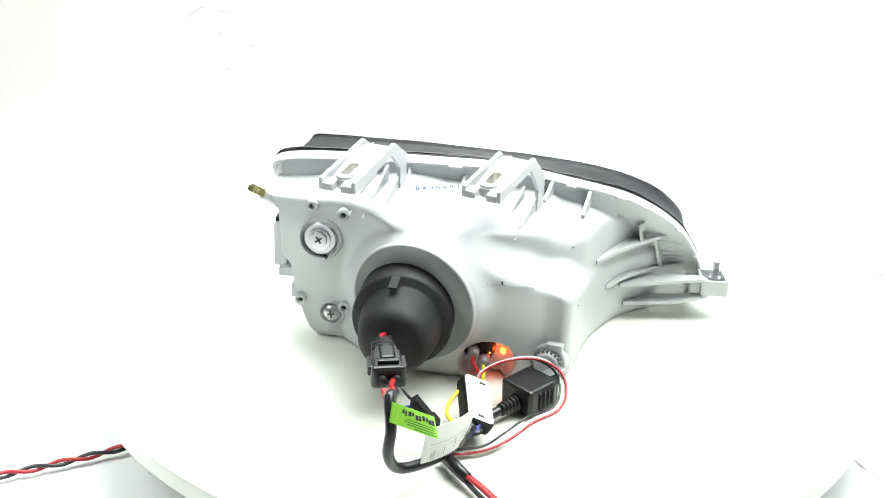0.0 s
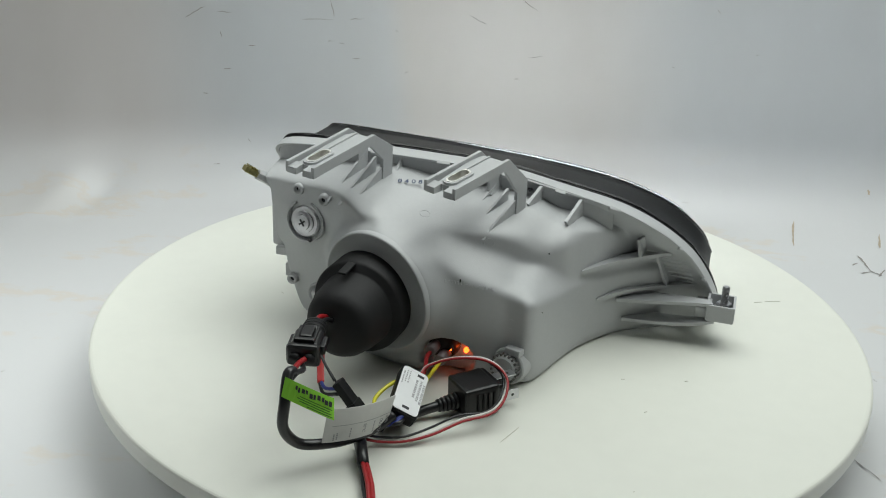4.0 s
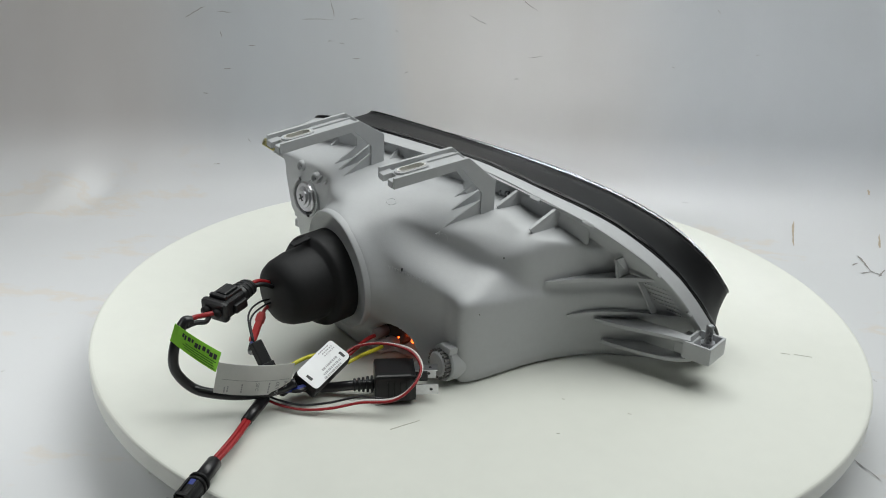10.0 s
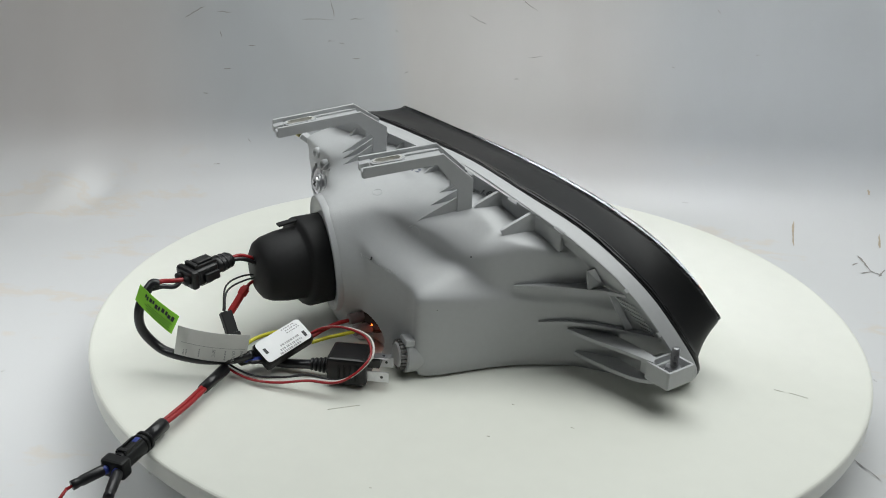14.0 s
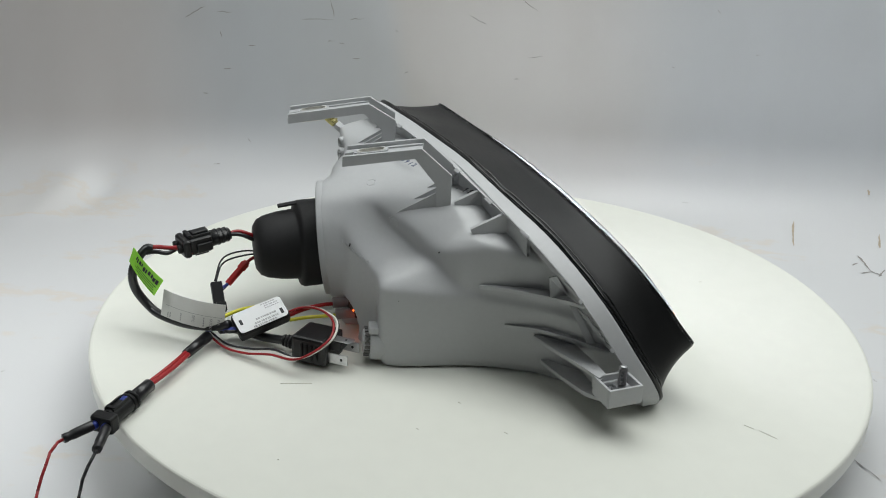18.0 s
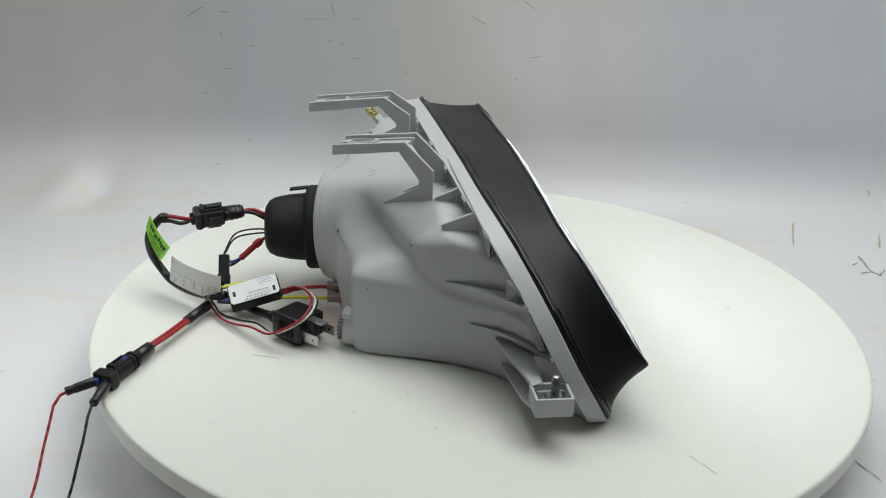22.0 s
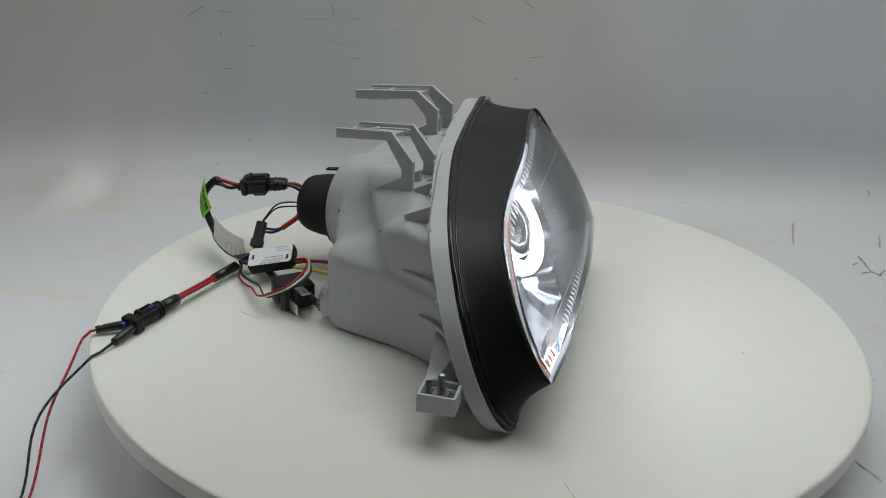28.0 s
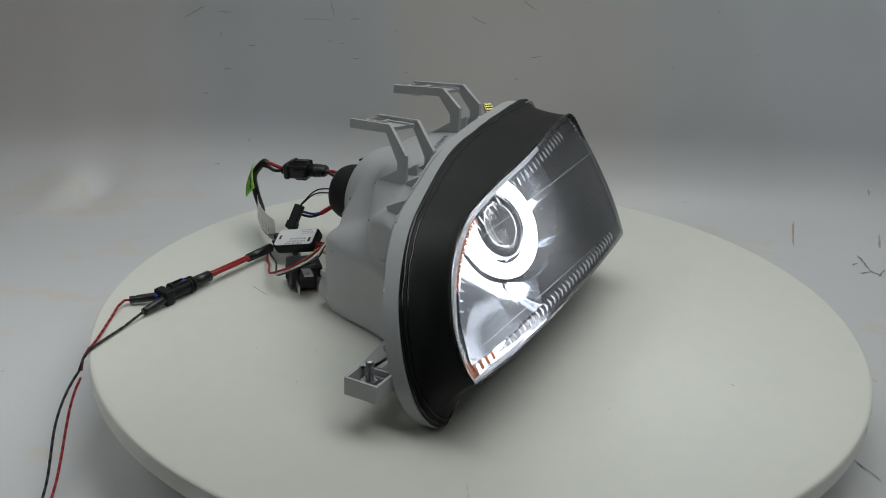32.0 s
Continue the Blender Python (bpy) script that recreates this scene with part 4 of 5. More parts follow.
def lens_in(i, d, push):
    """A point of the lens d metres in from its outline, pushed along the way it faces."""
    n = len(edge)
    k = int(math.floor(i))
    e = LENS_EDGE[k % n].lerp(LENS_EDGE[(k + 1) % n], i - k)
    tan = LENS_EDGE[(k + 1) % n] - LENS_EDGE[(k - 1) % n]
    nrm = NF.cross(tan).normalized()
    nrm = nrm if nrm.dot(cen - e) > 0 else -nrm
    p = e + nrm * d
    u = min(1.0, (p - cen).length / (e - cen).length)
    p = p - NF * (p - cen).dot(NF) * (1 - u ** 3)
    return p + NF * (bulge(p) + push)


def lens_at(x, z, push=0.0003):
    """The point of the lens at width x and height z."""
    p = Vector((x, 0, z))
    p.y = cen.y - (NF.x * (x - cen.x) + NF.z * (z - cen.z)) / NF.y
    return p + NF * (bulge(p) + push)


bm = bmesh.new()
for i in list(range(8, 76, 2)) + list(range(98, 162, 2)):
    d0 = 0.0065 if i < 90 else 0.0042
    tube([lens_in(i, d0, -0.0048), lens_in(i + 0.25, d0 + 0.0035, -0.0040), lens_in(i, d0 + 0.007, -0.0048)], lambda u: 0.0003 + 0.0005 * math.sin(math.pi * u), 6, 1, bm, False)
tagged(part("fluted_border", bm, M_FROST, lamp, "clear fluted lens border", smooth=True), kind="stuff")
for (x0, z0), (x1, z1) in (((0.098, 0.1012), (-0.118, 0.1085)), ((0.150, 0.0527), (-0.050, 0.0556))):
    part("lens_ridge", tube([lens_at(x0 + (x1 - x0) * k / 14, z0 + (z1 - z0) * k / 14) for k in range(15)], 0.0002, 6, 1), M_FROST, lamp, smooth=True)
# serrated return of the lens along its curved end
ret = []
for d, h in ((0.0008, -0.0010), (0.0020, -0.0012), (0.0034, -0.0016), (0.0034, -0.0032), (0.0008, -0.0030)):
    ret.append([lens_in(22 + k / 4, d, h + (0.0007 if k % 2 else 0.0)) for k in range(4 * 84)])
part("lens_return", grid_mesh(ret, True), M_SERRATE, lamp, "clear ribbed return of the lens", smooth=False)
for i in range(54, 72):
    part("amber_strip", tube([lens_in(i, 0.0044, -0.0030), lens_in(i, 0.0066, -0.0032)], 0.0012, 6, 1, None, False), M_AMBLENS, lamp, "amber side reflector")
for i in range(88, 98, 2):
    part("amber_strip", tube([lens_in(i, 0.0046, -0.0046), lens_in(i, 0.0105, -0.0048)], 0.0014, 6, 1, None, False), M_AMBLENS, lamp, "amber side reflector")
part("lens_rim", tube(inset(edge, 0.0005, 0.0015)[::2], 0.0012, 8, 2, closed=True), M_LENS, lamp, "clear lens rim", smooth=True)

# specks and hairline scratches on the turntable
M_MARK = mat("faint_scuff", (0.58, 0.57, 0.49), 0.5, vary=0.2)
for x0, y0, x1, y1 in ((0.009, 0.2095, 0.0095, 0.2125), (0.1495, -0.1105, 0.151, -0.109), (-0.1625, -0.0315, -0.160, -0.033), (0.2366, 0.1121, 0.2247, 0.107), (0.2220, 0.1048, 0.2157, 0.1014),
                       (0.066, -0.181, 0.073, -0.160), (0.1545, -0.2040, 0.1555, -0.2030), (0.128, -0.0715, 0.130, -0.0705), (0.172, -0.057, 0.1742, -0.0557), (0.0755, 0.1441, 0.077, 0.1445), (0.0885, 0.1453, 0.0897, 0.1448)):
    d = Vector((x1 - x0, y1 - y0, 0))
    part("scratch", box(0, 0, 0.0002, d.length, 0.0004, 0.0003, 0, axes(((x0 + x1) / 2, (y0 + y1) / 2, 0), d, (0, 0, 1))), M_MARK, turntable)

# ---- wiring harness ----
har = thing("wiring_harness", "black, red and white wiring harness with plug and control box", "wiring")


def wire(P, r, material, label="", name="wire", parent=None):
    return part(name, tube(P, r, 10, 8), material, parent or har, label, smooth=True)


E1 = (-0.0586, -0.1695, 0.0625)
CA, CR = Vector((-0.0578, -0.1888, 0.0672)), Vector((-0.0475, -0.2381, 0.0630))
wire([(-0.0606, -0.160, 0.060), E1, (-0.0595, -0.180, 0.067), CA, CA + (CR - CA) * 0.2], 0.0016, M_RED, "red insulated wire")
wire([(-0.0566, -0.160, 0.058), (-0.055, -0.170, 0.0605), (-0.0545, -0.180, 0.066), CA + Vector((0.003, 0, 0)), CA + (CR - CA) * 0.2 + Vector((0.003, 0, 0))], 0.0016, M_CABLE, "black insulated wire")
mc_ = axes(CA, CR - CA, (0, 0, 1))
con = part("power_connector", box(0.0265, 0, 0, 0.0200, 0.0180, 0.0132, 0.0030, mc_, seg=3), M_CONN, har, "black two-pin weatherproof connector", smooth=False)
part("barrel", lathe([(0.0, 0.000), (0.0050, 0.0004), (0.0058, 0.004), (0.0062, 0.010), (0.0066, 0.018), (0.0, 0.0182)], mc_ @ Matrix.Diagonal((1, 1.22, 0.92, 1)) @ pose(0, 0, 0, 0, 90, 0), 20), M_CONN, con, "tapered rubber barrel", smooth=True)
for dx, r in ((0.0030, 0.0061), (0.0068, 0.0065), (0.0106, 0.0068)):
    part("barrel_ring", lathe([(0.0, dx - 0.0009), (r, dx - 0.0006), (r, dx + 0.0006), (0.0, dx + 0.0009)], mc_ @ Matrix.Diagonal((1, 1.22, 0.92, 1)) @ pose(0, 0, 0, 0, 90, 0), 20), M_CONN, con, smooth=True)
part("latch", box(0.0240, 0, 0.0078, 0.0130, 0.0080, 0.0036, 0.0012, mc_), M_CONN, con)
for dy in (-0.0055, 0.0055):
    part("latch_rail", box(0.0250, dy, 0.0070, 0.0170, 0.0018, 0.0026, 0.0004, mc_), M_CONN, con)
part("latch_bridge", box(0.0330, 0, 0.0080, 0.0032, 0.0130, 0.0030, 0.0008, mc_), M_CONN, con)
part("skirt", box(0.0370, 0, 0, 0.0068, 0.0212, 0.0150, 0.0036, mc_, seg=3), M_CONN, con)
part("lower_lug", box(0.0250, 0, -0.0074, 0.0110, 0.0100, 0.0030, 0.0008, mc_), M_CONN, con)
for dy in (-0.0100, 0.0100):
    part("wing", box(0.0240, dy, -0.001, 0.0120, 0.0036, 0.0066, 0.0010, mc_), M_CONN, con)
SH = [CR + Vector((0.002, -0.010, 0.003)), Vector((-0.0467, -0.2536, 0.0659)), Vector((-0.0445, -0.2634, 0.0526)), Vector((-0.046, -0.263, 0.0356)), Vector((-0.042, -0.2538, 0.0205)), Vector((-0.0315, -0.2454, 0.0165)),
      Vector((-0.018, -0.230, 0.014)), Vector((-0.006, -0.212, 0.015)), Vector((0.001, -0.202, 0.019))]
wire(SH, 0.0034, M_CABLE, "thick black cable sheath", "cable")
for dy in (-0.0045, 0.0045):
    part("wire_seal", lathe([(0.0, 0.039), (0.0034, 0.0392), (0.0034, 0.043), (0.0, 0.0435)], mc_ @ pose(0, dy, 0) @ pose(0, 0, 0, 0, 90, 0), 14), M_RUBBER, con, smooth=True)
wire([mc_ @ Vector((0.038, 0.004, 0.0)), CR + Vector((0, 0.001, 0.002)), CR + Vector((0.002, -0.008, 0.0045)), SH[1]], 0.0017, M_RED, "red insulated wire")
wire([mc_ @ Vector((0.038, -0.004, -0.001)), CR + Vector((0.003, 0.001, -0.001)), CR + Vector((0.003, -0.008, 0.001)), SH[1] + Vector((0.002, 0, -0.002))], 0.0017, M_CABLE)


def sheet(tl, tr, br, bl, bend, thick, name, material, parent, label, nx=10):
    """A thin bent sheet between four corners."""
    tl, tr, br, bl = [Vector(p) for p in (tl, tr, br, bl)]
    n = (tr - tl).cross(bl - tl).normalized()
    top, bot = [], []
    for i in range(nx + 1):
        u = i / nx
        off = n * bend * (1 - (2 * u - 1) ** 2)
        top.append([tl.lerp(tr, u) + off, bl.lerp(br, u) + off])
        bot.append([p - n * thick for p in top[-1]])
    rows = [[a[0], a[1], b[1], b[0]] for a, b in zip(top, bot)]
    bm = grid_mesh(rows, False, True)
    return part(name, bm, material, parent, label, smooth=False), (lambda u, v, lift=0.0003: tl.lerp(tr, u).lerp(bl.lerp(br, u), v) + n * (bend * (1 - (2 * u - 1) ** 2) + lift)), n


def ink(at, u0, u1, v0, v1, material, parent, name="print_bar"):
    """A plain printed bar on a sheet."""
    k = 4
    rows = [[at(u0 + (u1 - u0) * i / k, v0), at(u0 + (u1 - u0) * i / k, v1)] for i in range(k + 1)]
    return part(name, grid_mesh(rows), material, parent)


grn, at, n = sheet((-0.0445, -0.2615, 0.0695), (-0.0215, -0.2445, 0.0505), (-0.0183, -0.2522, 0.0405), (-0.0455, -0.2655, 0.0585), -0.002, 0.0004, "green_flag", M_GREEN, har, "bright green printed flag label")
for side in (0.0004, -0.0009):
    def at2(u, v, s=side):
        return at(u, v, s)
    rnd = random.Random(4)
    u = 0.2
    while u < 0.9:
        w = rnd.uniform(0.03, 0.07)
        v = rnd.uniform(0.14, 0.24)
        ink(at2, u, u + w, v, v + rnd.uniform(0.16, 0.26), M_INK, grn)
        u += w + rnd.uniform(0.01, 0.04)
    for v, u0, u1 in ((0.55, 0.3, 0.95), (0.66, 0.25, 0.9), (0.77, 0.3, 0.93), (0.88, 0.45, 0.96)):
        ink(at2, u0, u1, v, v + 0.045, mat("dark_green_ink", (0.06, 0.16, 0.02), 0.5, vary=0), grn)
tag, at, n = sheet((-0.0256, -0.2442, 0.0418), (0.0028, -0.2042, 0.0358), (-0.0028, -0.206, 0.0122), (-0.0285, -0.2475, 0.0195), -0.004, 0.0004, "paper_tag", M_TAG, har, "folded white printed paper tag")
for side in (0.0004, -0.0009):
    def at3(u, v, s=side):
        return at(u, v, s)
    ink(at3, 0.08, 0.97, 0.50, 0.515, M_GREYINK, tag)
    for u, v0, v1 in ((0.12, 0.75, 0.95), (0.16, 0.72, 0.93), (0.34, 0.62, 0.92), (0.70, 0.58, 0.95)):
        for k in range(4):
            a = v0 + (v1 - v0) * k / 4
            ink(at3, u, u + 0.018, a, a + (v1 - v0) / 4 * 0.7, M_GREYINK, tag)

out = n if n.dot(Vector((0.4, -0.63, 0.37))) > 0 else -n
for word, u in (("50\u00b0C", 0.53), ("OUTPUT", 0.80), ("INPUT", 0.91)):
    a, c = at(u, 0.56, 0.0), at(u, 0.97, 0.0)
    writing("print_word", word, 0.0030, axes(a + out * (0.0006 if out is n else 0.0010), c - a, out), M_GREYINK, tag)

# control box with its label
rc = Vector((0.0022, -0.1789, 0.0212))
rl, rs = Vector((-0.0045, 0.0366, 0.0088)), Vector((0.0153, 0.0059, -0.0077))
mr = axes(rc, rl, rl.cross(rs) if rl.cross(rs).z > 0 else rs.cross(rl))
relay = part("control_box", box(0, 0, -0.001, 0.0405, 0.0200, 0.0105, 0.0025, mr), M_BLACK, har, "black control box with a white label")
bm = bmesh.new()
out = []
for cx, cy, a0 in ((0.0163, 0.0062, 0), (-0.0163, 0.0062, 90), (-0.0163, -0.0062, 180), (0.0163, -0.0062, 270)):
    for k in range(7):
        a = radians(a0 + 15 * k)
        out.append((cx + 0.003 * math.cos(a), cy + 0.003 * math.sin(a)))
lab = part("label", prism(out, mr @ pose(0, 0, 0.0043), 0.0004), M_LABEL, relay, "glossy white printed label")
rnd = random.Random(7)


def lab_bar(x, y, sx, sy, material):
    part("print_bar", box(x, y, 0.00478, sx, sy, 0.0001, 0, mr), material, lab)


lab_bar(0.0155, -0.004, 0.0022, 0.0048, M_INK)
lab_bar(-0.0155, 0.000, 0.0022, 0.0048, M_INK)
for col_, (x0, x1, y) in enumerate(((-0.006, 0.012, -0.0055), (-0.004, 0.012, -0.0025), (-0.008, 0.010, -0.008), (0.006, 0.016, 0.0035), (0.006, 0.016, 0.0055), (0.004, 0.015, 0.0075))):
    x = x0
    while x < x1:
        w = rnd.uniform(0.0006, 0.0016)
        lab_bar(x, y, w, 0.0016 if col_ < 3 else 0.0008, M_GREYINK)
        x += w + 0.0007

# plug with three blades
mp = axes((0.0382, -0.1462, 0.0125), (0.70, 0.71, 0.02), (0, 0.03, 1))
plug = part("bulb_plug", box(0, 0, 0, 0.026, 0.0275, 0.0200, 0.0022, mp), M_CONN, har, "black three-blade bulb plug")
part("plug_face", box(0.0125, 0, 0, 0.005, 0.0265, 0.0185, 0.001, mp), M_CONN, plug)
part("plug_step", box(0.0185, -0.001, 0.0045, 0.010, 0.0115, 0.0060, 0.0008, mp), M_CONN, plug)
for k in range(4):
    part("plug_groove", box(-0.004 + 0.004 * k, -0.0146, 0, 0.0012, 0.0006, 0.012, 0, mp), M_RUBBER, plug)
for y, z, a in ((-0.0088, -0.0035, 0), (0.0088, -0.001, 0), (-0.001, 0.0085, 90)):
    mb = mp @ pose(0.022, y, z, a, 0, 0)
    bl = part("blade", box(0, 0, 0, 0.017, 0.0009, 0.0078, 0.0002, mb), M_STEEL, plug, "bright steel blade")
    for s in (-0.00052, 0.00052):
        part("blade_hole", lathe([(0.0, 0), (0.0011, 0)], mb @ pose(0.0035, s, 0, 90, 0, 0), 12), M_INK, bl)
for k in range(5):
    part("strain_ring", lathe([(0.0, -0.0011), (0.0058 - k * 0.0004, -0.0009), (0.0062 - k * 0.0004, 0), (0.0058 - k * 0.0004, 0.0009), (0.0, 0.0011)], mp @ pose(-0.0145 - 0.003 * k, 0, -0.003, 0, 90, 0), 20), M_CONN, plug, smooth=True)
wire([mp @ Vector((-0.012, 0, -0.003)), mp @ Vector((-0.030, 0.001, -0.004)), (0.004, -0.178, 0.006), (-0.010, -0.195, 0.008), (-0.006, -0.208, 0.012)], 0.0034, M_CABLE, "thick black cable", "cable")

# loose loops of thin wire
for mtl, off, r, lb in ((M_RED, Vector((0.0, 0.0, 0.0)), 0.0009, "thin red wire loop"), (M_WHITE, Vector((-0.0015, 0.003, -0.0005)), 0.0009, "thin white wire loop"), (M_CABLE, Vector((-0.004, 0.0045, -0.002)), 0.0008, "thin black wire loop")):
    P = [Vector((0.003, -0.158, 0.0235)), Vector((0.006, -0.148, 0.027)), Vector((0.022, -0.139, 0.0315)), Vector((0.043, -0.135, 0.032)), Vector((0.0585, -0.141, 0.027)), Vector((0.0625, -0.155, 0.0195)), Vector((0.0570, -0.168, 0.0130)),
         Vector((0.0405, -0.1810, 0.0105)), Vector((0.0255, -0.1950, 0.006)), Vector((0.0105, -0.2060, 0.0040)), Vector((-0.004, -0.212, 0.004)), Vector((-0.014, -0.217, 0.007))]
    wire([p + off * (1 if 2 < k < 9 else 0.3) + (Vector((0, 0, 0.003)) if mtl is M_CABLE and k > 6 else Vector()) for k, p in enumerate(P)], r, mtl, lb)
wire([(0.004, -0.158, 0.021), (0.003, -0.145, 0.024), (-0.001, -0.130, 0.0235), (-0.0012, -0.118, 0.0226)], 0.0015, M_RED, "red socket wire")
wire([(0.006, -0.158, 0.018), (0.0065, -0.146, 0.0185), (0.0065, -0.130, 0.0175), (0.0062, -0.118, 0.0165)], 0.0014, M_YELLOW, "yellow socket wire")
wire([(-0.010, -0.205, 0.020), (-0.016, -0.190, 0.021), (-0.010, -0.172, 0.024), (0.0, -0.158, 0.021)], 0.0014, M_YELLOW, "yellow wire")
for k, mtl in enumerate((M_BLUE, M_BLUE, M_CABLE)):
    wire([(0.006, -0.197 + 0.001 * k, 0.017 - 0.001 * k), (0.001 + 0.002 * k, -0.204, 0.015), (-0.008, -0.211 + 0.002 * k, 0.012), (-0.013, -0.217, 0.009)], 0.0014, mtl)

# in-line pair of small connectors under the boot
m = axes((-0.0575, -0.184, 0.033), Vector((0.0072, -0.0152, -0.0117)), (0, 0, 1))
rcn = part("red_connector", box(0, 0, 0, 0.024, 0.0048, 0.0038, 0.0010, m), M_ORANGE, har, "red in-line connector")
part("red_collar", box(-0.007, 0, 0, 0.006, 0.0058, 0.0046, 0.0006, m), M_ORANGE, rcn)
m = axes((-0.0290, -0.2045, 0.0275), Vector((0.016, 0.000, -0.020)), (1, 0, 1))
bcn = part("black_connector", box(0, 0, 0, 0.024, 0.0085, 0.0055, 0.0008, m), M_BLACK, har, "black in-line connector")
part("black_collar", box(0.008, 0, 0, 0.007, 0.0100, 0.0070, 0.0006, m), M_BLACK, bcn)
wire([(-0.0600, -0.160, 0.045), (-0.0625, -0.170, 0.042), (-0.0612, -0.1764, 0.0388)], 0.0013, M_RED)
wire([(-0.0539, -0.1916, 0.027), (-0.048, -0.198, 0.026), (-0.037, -0.204, 0.031)], 0.0012, M_BLUE, "thin blue wire")
wire([(-0.0550, -0.1916, 0.026), (-0.048, -0.200, 0.023), (-0.036, -0.205, 0.028)], 0.0012, M_CABLE)
wire([(-0.0590, -0.160, 0.047), (-0.060, -0.178, 0.050), (-0.052, -0.196, 0.049), (-0.0385, -0.205, 0.037)], 0.0007, M_CABLE, "hair-thin black wire")
wire([(-0.0590, -0.160, 0.046), (-0.058, -0.178, 0.047), (-0.050, -0.196, 0.046), (-0.0375, -0.2045, 0.0365)], 0.0007, M_CABLE)
wire([(-0.022, -0.205, 0.019), (-0.018, -0.207, 0.014), (-0.013, -0.212, 0.011)], 0.0016, M_CABLE)

# ---- trailing lead, in rigid pieces that follow the turntable ----
lead = thing("power_lead", "red and black power lead with a sealed connector", "cable")
LEADS = []
START = [(0.0, -0.016, -0.2195), (9.0, -0.0135, -0.219), (13.0, -0.0085, -0.2205), (19.0, -0.004, -0.218), (28.0, 0.001, -0.215), (32.0, 0.006, -0.208)]
SWING = [(0.0, -55.0), (2.0, -61.0), (6.0, -64.5), (9.0, -65.0), (13.0, -59.0), (16.5, -45.0), (19.0, -38.0), (23.0, -25.5), (28.0, -13.0), (30.0, -8.5), (32.0, -5.0)]


def piece(name, build, material, label=""):
    ob = part(name, build, material, lead, label, smooth=True)
    LEADS.append(ob)
    return ob


def xtube(x0, x1, r0, r1=None, sides=14, y=0.0, z=0.0):
    r1 = r0 if r1 is None else r1
    return lathe([(0, x0), (r0, x0 + 0.0004), (r1, x1 - 0.0004), (0, x1)], Matrix.Translation((0, y, z)) @ pose(0, 0, 0, 0, 90, 0), sides)


piece("sleeve", xtube(-0.002, 0.028, 0.0042, 0.0036), M_CABLE, "black heat-shrink sleeve")
b = tube([(0.024, 0.0016, 0.0004), (0.05, 0.0030, 0.001), (0.078, 0.0012, 0.001)], 0.0016, 10, 4)
p_red = piece("red_wire", b, M_RED, "red insulated wire")
part("second_strand", tube([(0.024, -0.0006, 0.0012), (0.05, 0.0006, 0.0020), (0.078, -0.0012, 0.0012)], 0.0015, 10, 4), M_RED, p_red, smooth=True)
piece("black_wire", tube([(0.024, -0.001, -0.0016), (0.05, -0.0016, -0.0014), (0.078, 0, -0.0014)], 0.0016, 10, 4), M_CABLE)
p_con = piece("sealed_connector", lathe([(0, 0.073), (0.0040, 0.073), (0.0047, 0.0738), (0.0047, 0.0936), (0, 0.094)], pose(0, 0, 0, 0, 90, 0), 20), M_CABLE, "black sealed round connector")
for x0, x1, r in ((0.0925, 0.0950, 0.0068), (0.0965, 0.0990, 0.0068)):
    part("connector_ring", lathe([(0, x0), (r - 0.0006, x0), (r, x0 + 0.0006), (r, x1 - 0.0006), (r - 0.0006, x1), (0, x1)], pose(0, 0, 0, 0, 90, 0), 24), M_BLACK, p_con, smooth=False)
part("connector_barrel", lathe([(0, 0.0945), (0.0054, 0.0945), (0.0058, 0.0985), (0.0062, 0.100), (0.0062, 0.119), (0, 0.1195)], pose(0, 0, 0, 0, 90, 0), 24), M_BLACK, p_con, smooth=False)
part("connector_block", box(0.1225, 0, 0, 0.0090, 0.0158, 0.0118, 0.0018), M_BLACK, p_con)
for y in (-0.0030, 0.0030):
    part("latch_rail", box(0.1090, y, 0.0060, 0.0170, 0.0013, 0.0022, 0.0004), M_BLACK, p_con)
part("connector_latch", box(0.1150, 0, 0.0066, 0.0030, 0.0072, 0.0020, 0.0004), M_BLACK, p_con)
part("blue_seal", box(0.1020, 0, 0.0056, 0.0052, 0.0034, 0.0016, 0.0006), M_BLUE, p_con, "blue rubber seal")
for y in (-0.0042, 0.0042):
    part("wire_seal", xtube(0.1262, 0.1300, 0.0031, 0.0027, y=y), M_BLUE, p_con, "blue rubber wire seal", smooth=True)
for n_ in (0.0215, 0.0225):
    piece("end_sleeve", lathe([(0, 0.0), (0.0030, 0.0), (0.0034, 0.003), (0.0033, n_ * 0.7), (0.0028, n_ * 0.8), (0.0032, n_ * 0.9), (0.0030, n_), (0, n_)], pose(0, 0, 0, 0, 90, 0), 14), M_CABLE, "black heat-shrink end sleeve")
SEG, NSEG = 0.008, 44
WIRES = []
for mtl in (M_RED, M_CABLE):
    first = None
    row = []
    for k in range(NSEG):
        if first is None:
            first = piece("wire_link", tube([(-0.0008, 0, 0), (SEG * 0.5, 0, 0), (SEG + 0.0008, 0, 0)], 0.0010, 8, 1), mtl, "thin red wire" if mtl is M_RED else "thin black wire")
            row.append(first)
        else:
            ob = new("wire_link", first.data)
            ob.parent = lead
            LEADS.append(ob)
            row.append(ob)
    WIRES.append(row)

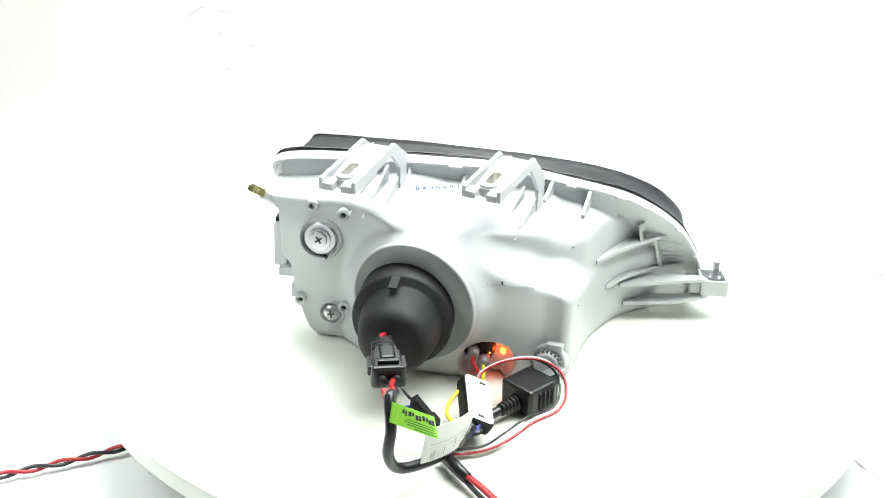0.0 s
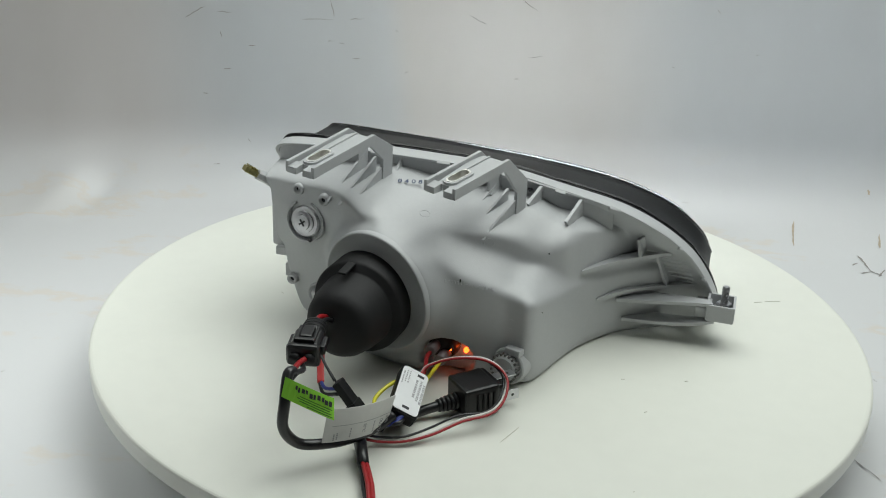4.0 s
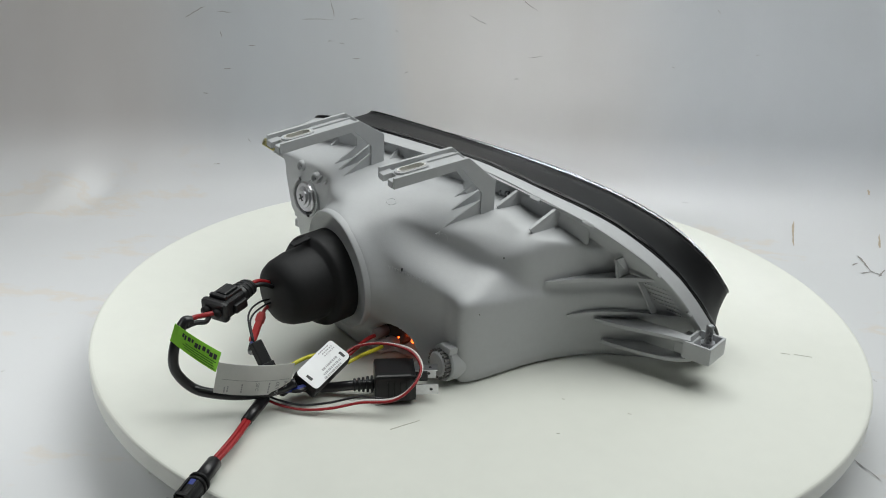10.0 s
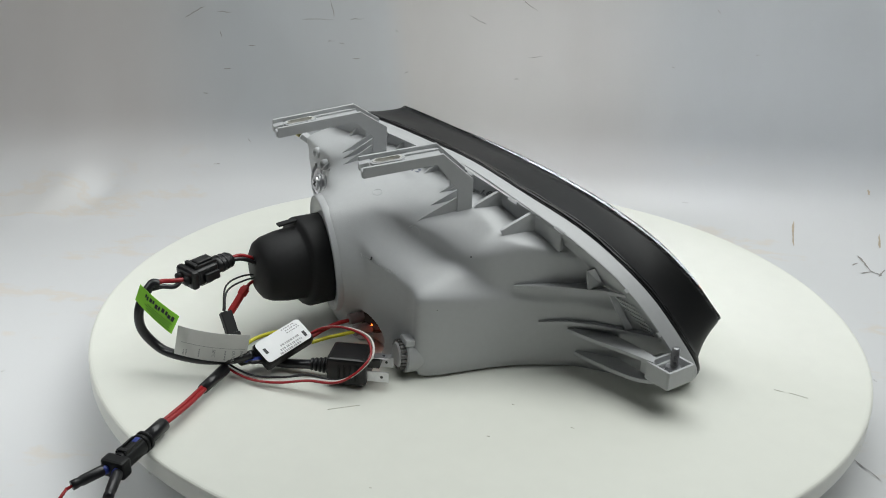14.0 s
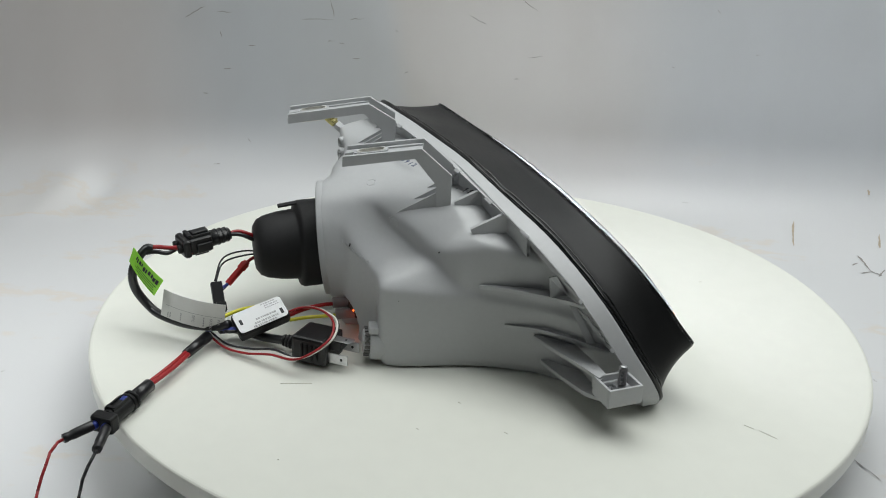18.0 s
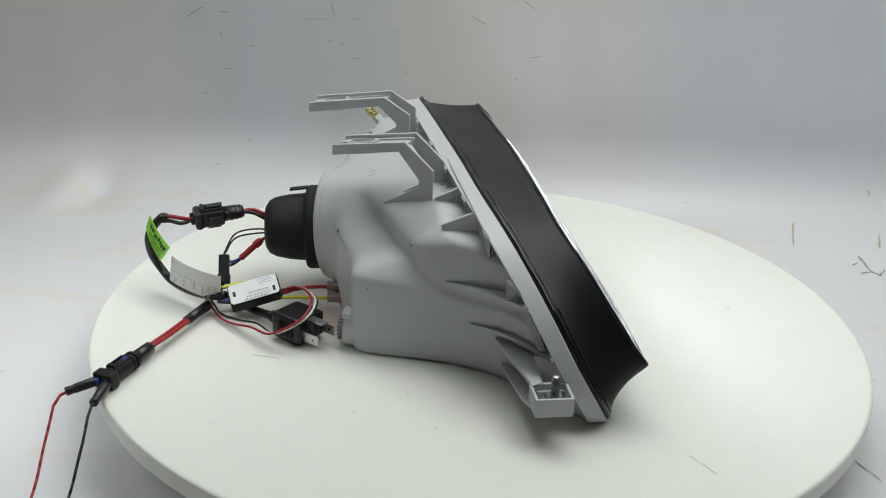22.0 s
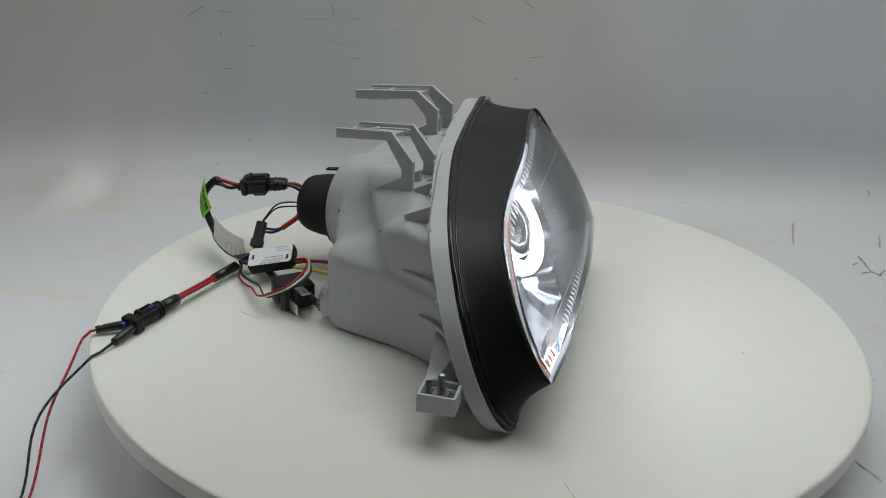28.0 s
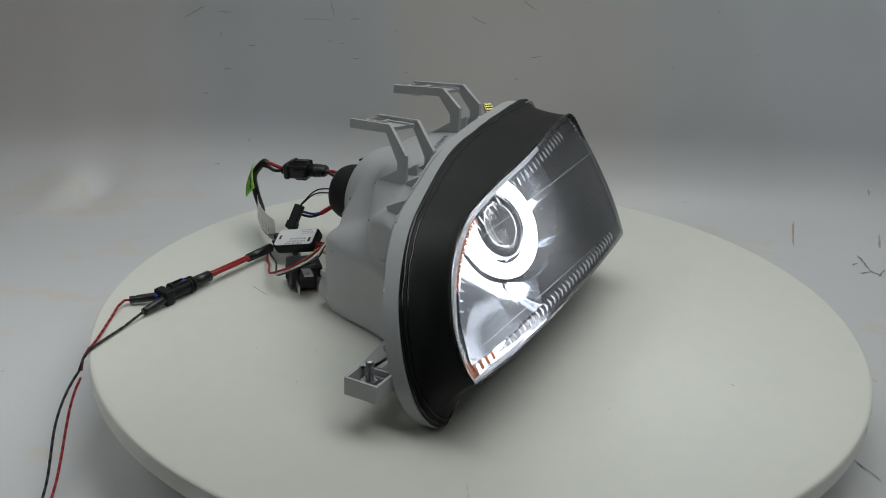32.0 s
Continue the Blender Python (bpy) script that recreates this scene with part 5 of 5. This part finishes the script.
# twisted lead that is dragged off at the start
twist = thing("twisted_lead", "twisted red and black power wires on the backdrop", "cable")
for ph, mtl in ((0, M_RED), (math.pi, M_CABLE)):
    P = []
    for k in range(61):
        u = k / 60
        x = -0.10 + 0.20 * u
        P.append((x, 0.0016 * math.cos(ph + u * 34), 0.006 + 0.0016 * math.sin(ph + u * 34) + 0.018 * max(0, u - 0.4) ** 1.5))
    part("strand", tube(P, 0.0014, 8, 2), mtl, twist, "thin red wire" if mtl is M_RED else "thin black wire", smooth=True)


# the two trailing wires, from their sleeves on: seconds, then three places beside the sleeve's end; and their heights
TRAIL = [[(17, -0.0024, -0.019, -0.0058, -0.0223, -0.0078, -0.0249), (19, -0.0044, -0.0208, -0.0073, -0.0283, -0.0072, -0.0357), (21.5, -0.0052, -0.0156, -0.0057, -0.0307, -0.003, -0.0556), (25.5, -0.0068, -0.0139, -0.0065, -0.0423, -0.0051, -0.0977), (29, -0.0047, -0.0552, -0.0072, -0.0921, 0.0038, -0.1485), (32, -0.0039, -0.0708, -0.0075, -0.1074, 0.0077, -0.1861)],
         [(17, -0.0018, -0.0147, -0.0045, -0.0146, -0.0071, -0.0139), (19, -0.0034, -0.0166, -0.0051, -0.0191, -0.0058, -0.0232), (21.5, 0.002, -0.0227, -0.0005, -0.0302, -0.002, -0.0418), (25.5, -0.0009, -0.0304, -0.0055, -0.0563, -0.0212, -0.0831), (29, -0.0236, -0.0385, -0.037, -0.0804, -0.0236, -0.1328), (32, -0.0226, -0.0672, -0.0255, -0.1139, -0.0153, -0.1684)]]
DROP = [(17.0, 0.0, -0.006, -0.012), (19.0, -0.004, -0.014, -0.025), (21.5, -0.006, -0.02, -0.036), (25.5, -0.006, -0.022, -0.049), (32.0, -0.006, -0.022, -0.049)]


def lead_rows(t):
    """Poses of the trailing lead's pieces at t seconds."""
    sx, sy = table(START, t)
    (a,) = table(SWING, t)
    w = turn(t)
    o = w @ Vector((sx, sy, 0.0078))
    ang = radians(a - RATE * t)
    d = Vector((math.cos(ang), math.sin(ang), 0))
    base = axes(o, d + Vector((0, 0, -0.01)), (0, 0, 1))
    out = [base] * 4
    ends = []
    (lag,) = table([(0.0, 0.0), (17.0, 0.0), (19.0, -3.0), (24.0, -10.0), (29.0, -18.0), (32.0, -18.0)], t)
    for da in (-27 + lag, 21 + lag):
        e = Vector((math.cos(ang + radians(da)), math.sin(ang + radians(da)), -0.10))
        m = axes(base @ Vector((0.1265, 0.0042 if da > 0 else -0.0042, 0)), e, (0, 0, 1))
        out.append(m)
        ends.append((m @ Vector((0.0208 if da < 0 else 0.0218, 0, 0)), e.normalized()))
    for k, (p, e) in enumerate(ends):
        v = table(TRAIL[k], t)
        path = [p - e * 0.012, p, p + e * 0.008] + [Vector((p.x + v[j], p.y + v[j + 1], z)) for j, z in zip((0, 2, 4), table(DROP, t))]
        path.append(Vector((path[-1].x + 0.004, path[-1].y - 0.07, FLOOR + 0.002)))
        path.append(path[-1] + Vector((0.03, -0.25, 0)))
        path.append(path[-1] + Vector((0.0, -0.25, 0)))
        path = resample(spline(path, 12), 900)
        for _ in range(3):
            mean = [sum(path[max(0, j - 8):j + 9], Vector()) / len(path[max(0, j - 8):j + 9]) for j in range(len(path))]
            path = path[:4] + mean[4:]
        for q in path:
            past = math.hypot(q.x - 0.001, q.y - 0.0015) - 0.3050
            if past < 0.006:
                q.z = max(q.z, 0.0016 - 1.2 * max(0.0, past))
        i, cur = 0, path[0]
        for n_ in range(NSEG):
            j = i
            while j < len(path) - 1 and (path[j] - cur).length < SEG:
                j += 1
            nxt = path[j]
            out.append(axes(cur, nxt - cur, (0, 0, 1)))
            cur, i = nxt, j
    return out


def motions():
    for ob in (lamp, har):
        walk(ob, SPIN)
    walk(turntable, [(t, Matrix.Translation((0.001, 0.0015, 0)) @ m) for t, m in SPIN])
    times = [float(t) for t in range(33)]
    poses = [lead_rows(t) for t in times]
    for k, ob in enumerate(LEADS):
        walk(ob, [(t, p[k]) for t, p in zip(times, poses)])
    m0 = axes((-0.262, -0.166, FLOOR), Vector((0.078, 0.043, 0)), (0, 0, 1))
    m1 = axes((-0.262, -0.185, FLOOR), Vector((0.078, 0.060, 0)), (0, 0, 1))
    m2 = axes((-0.275, -0.29, FLOOR), Vector((0.078, 0.075, 0)), (0, 0, 1))
    walk(twist, [(0.0, m0), (1.0, m0), (1.5, m1), (2.0, m2), (3.0, m2), (32.0, m2)])


motions()
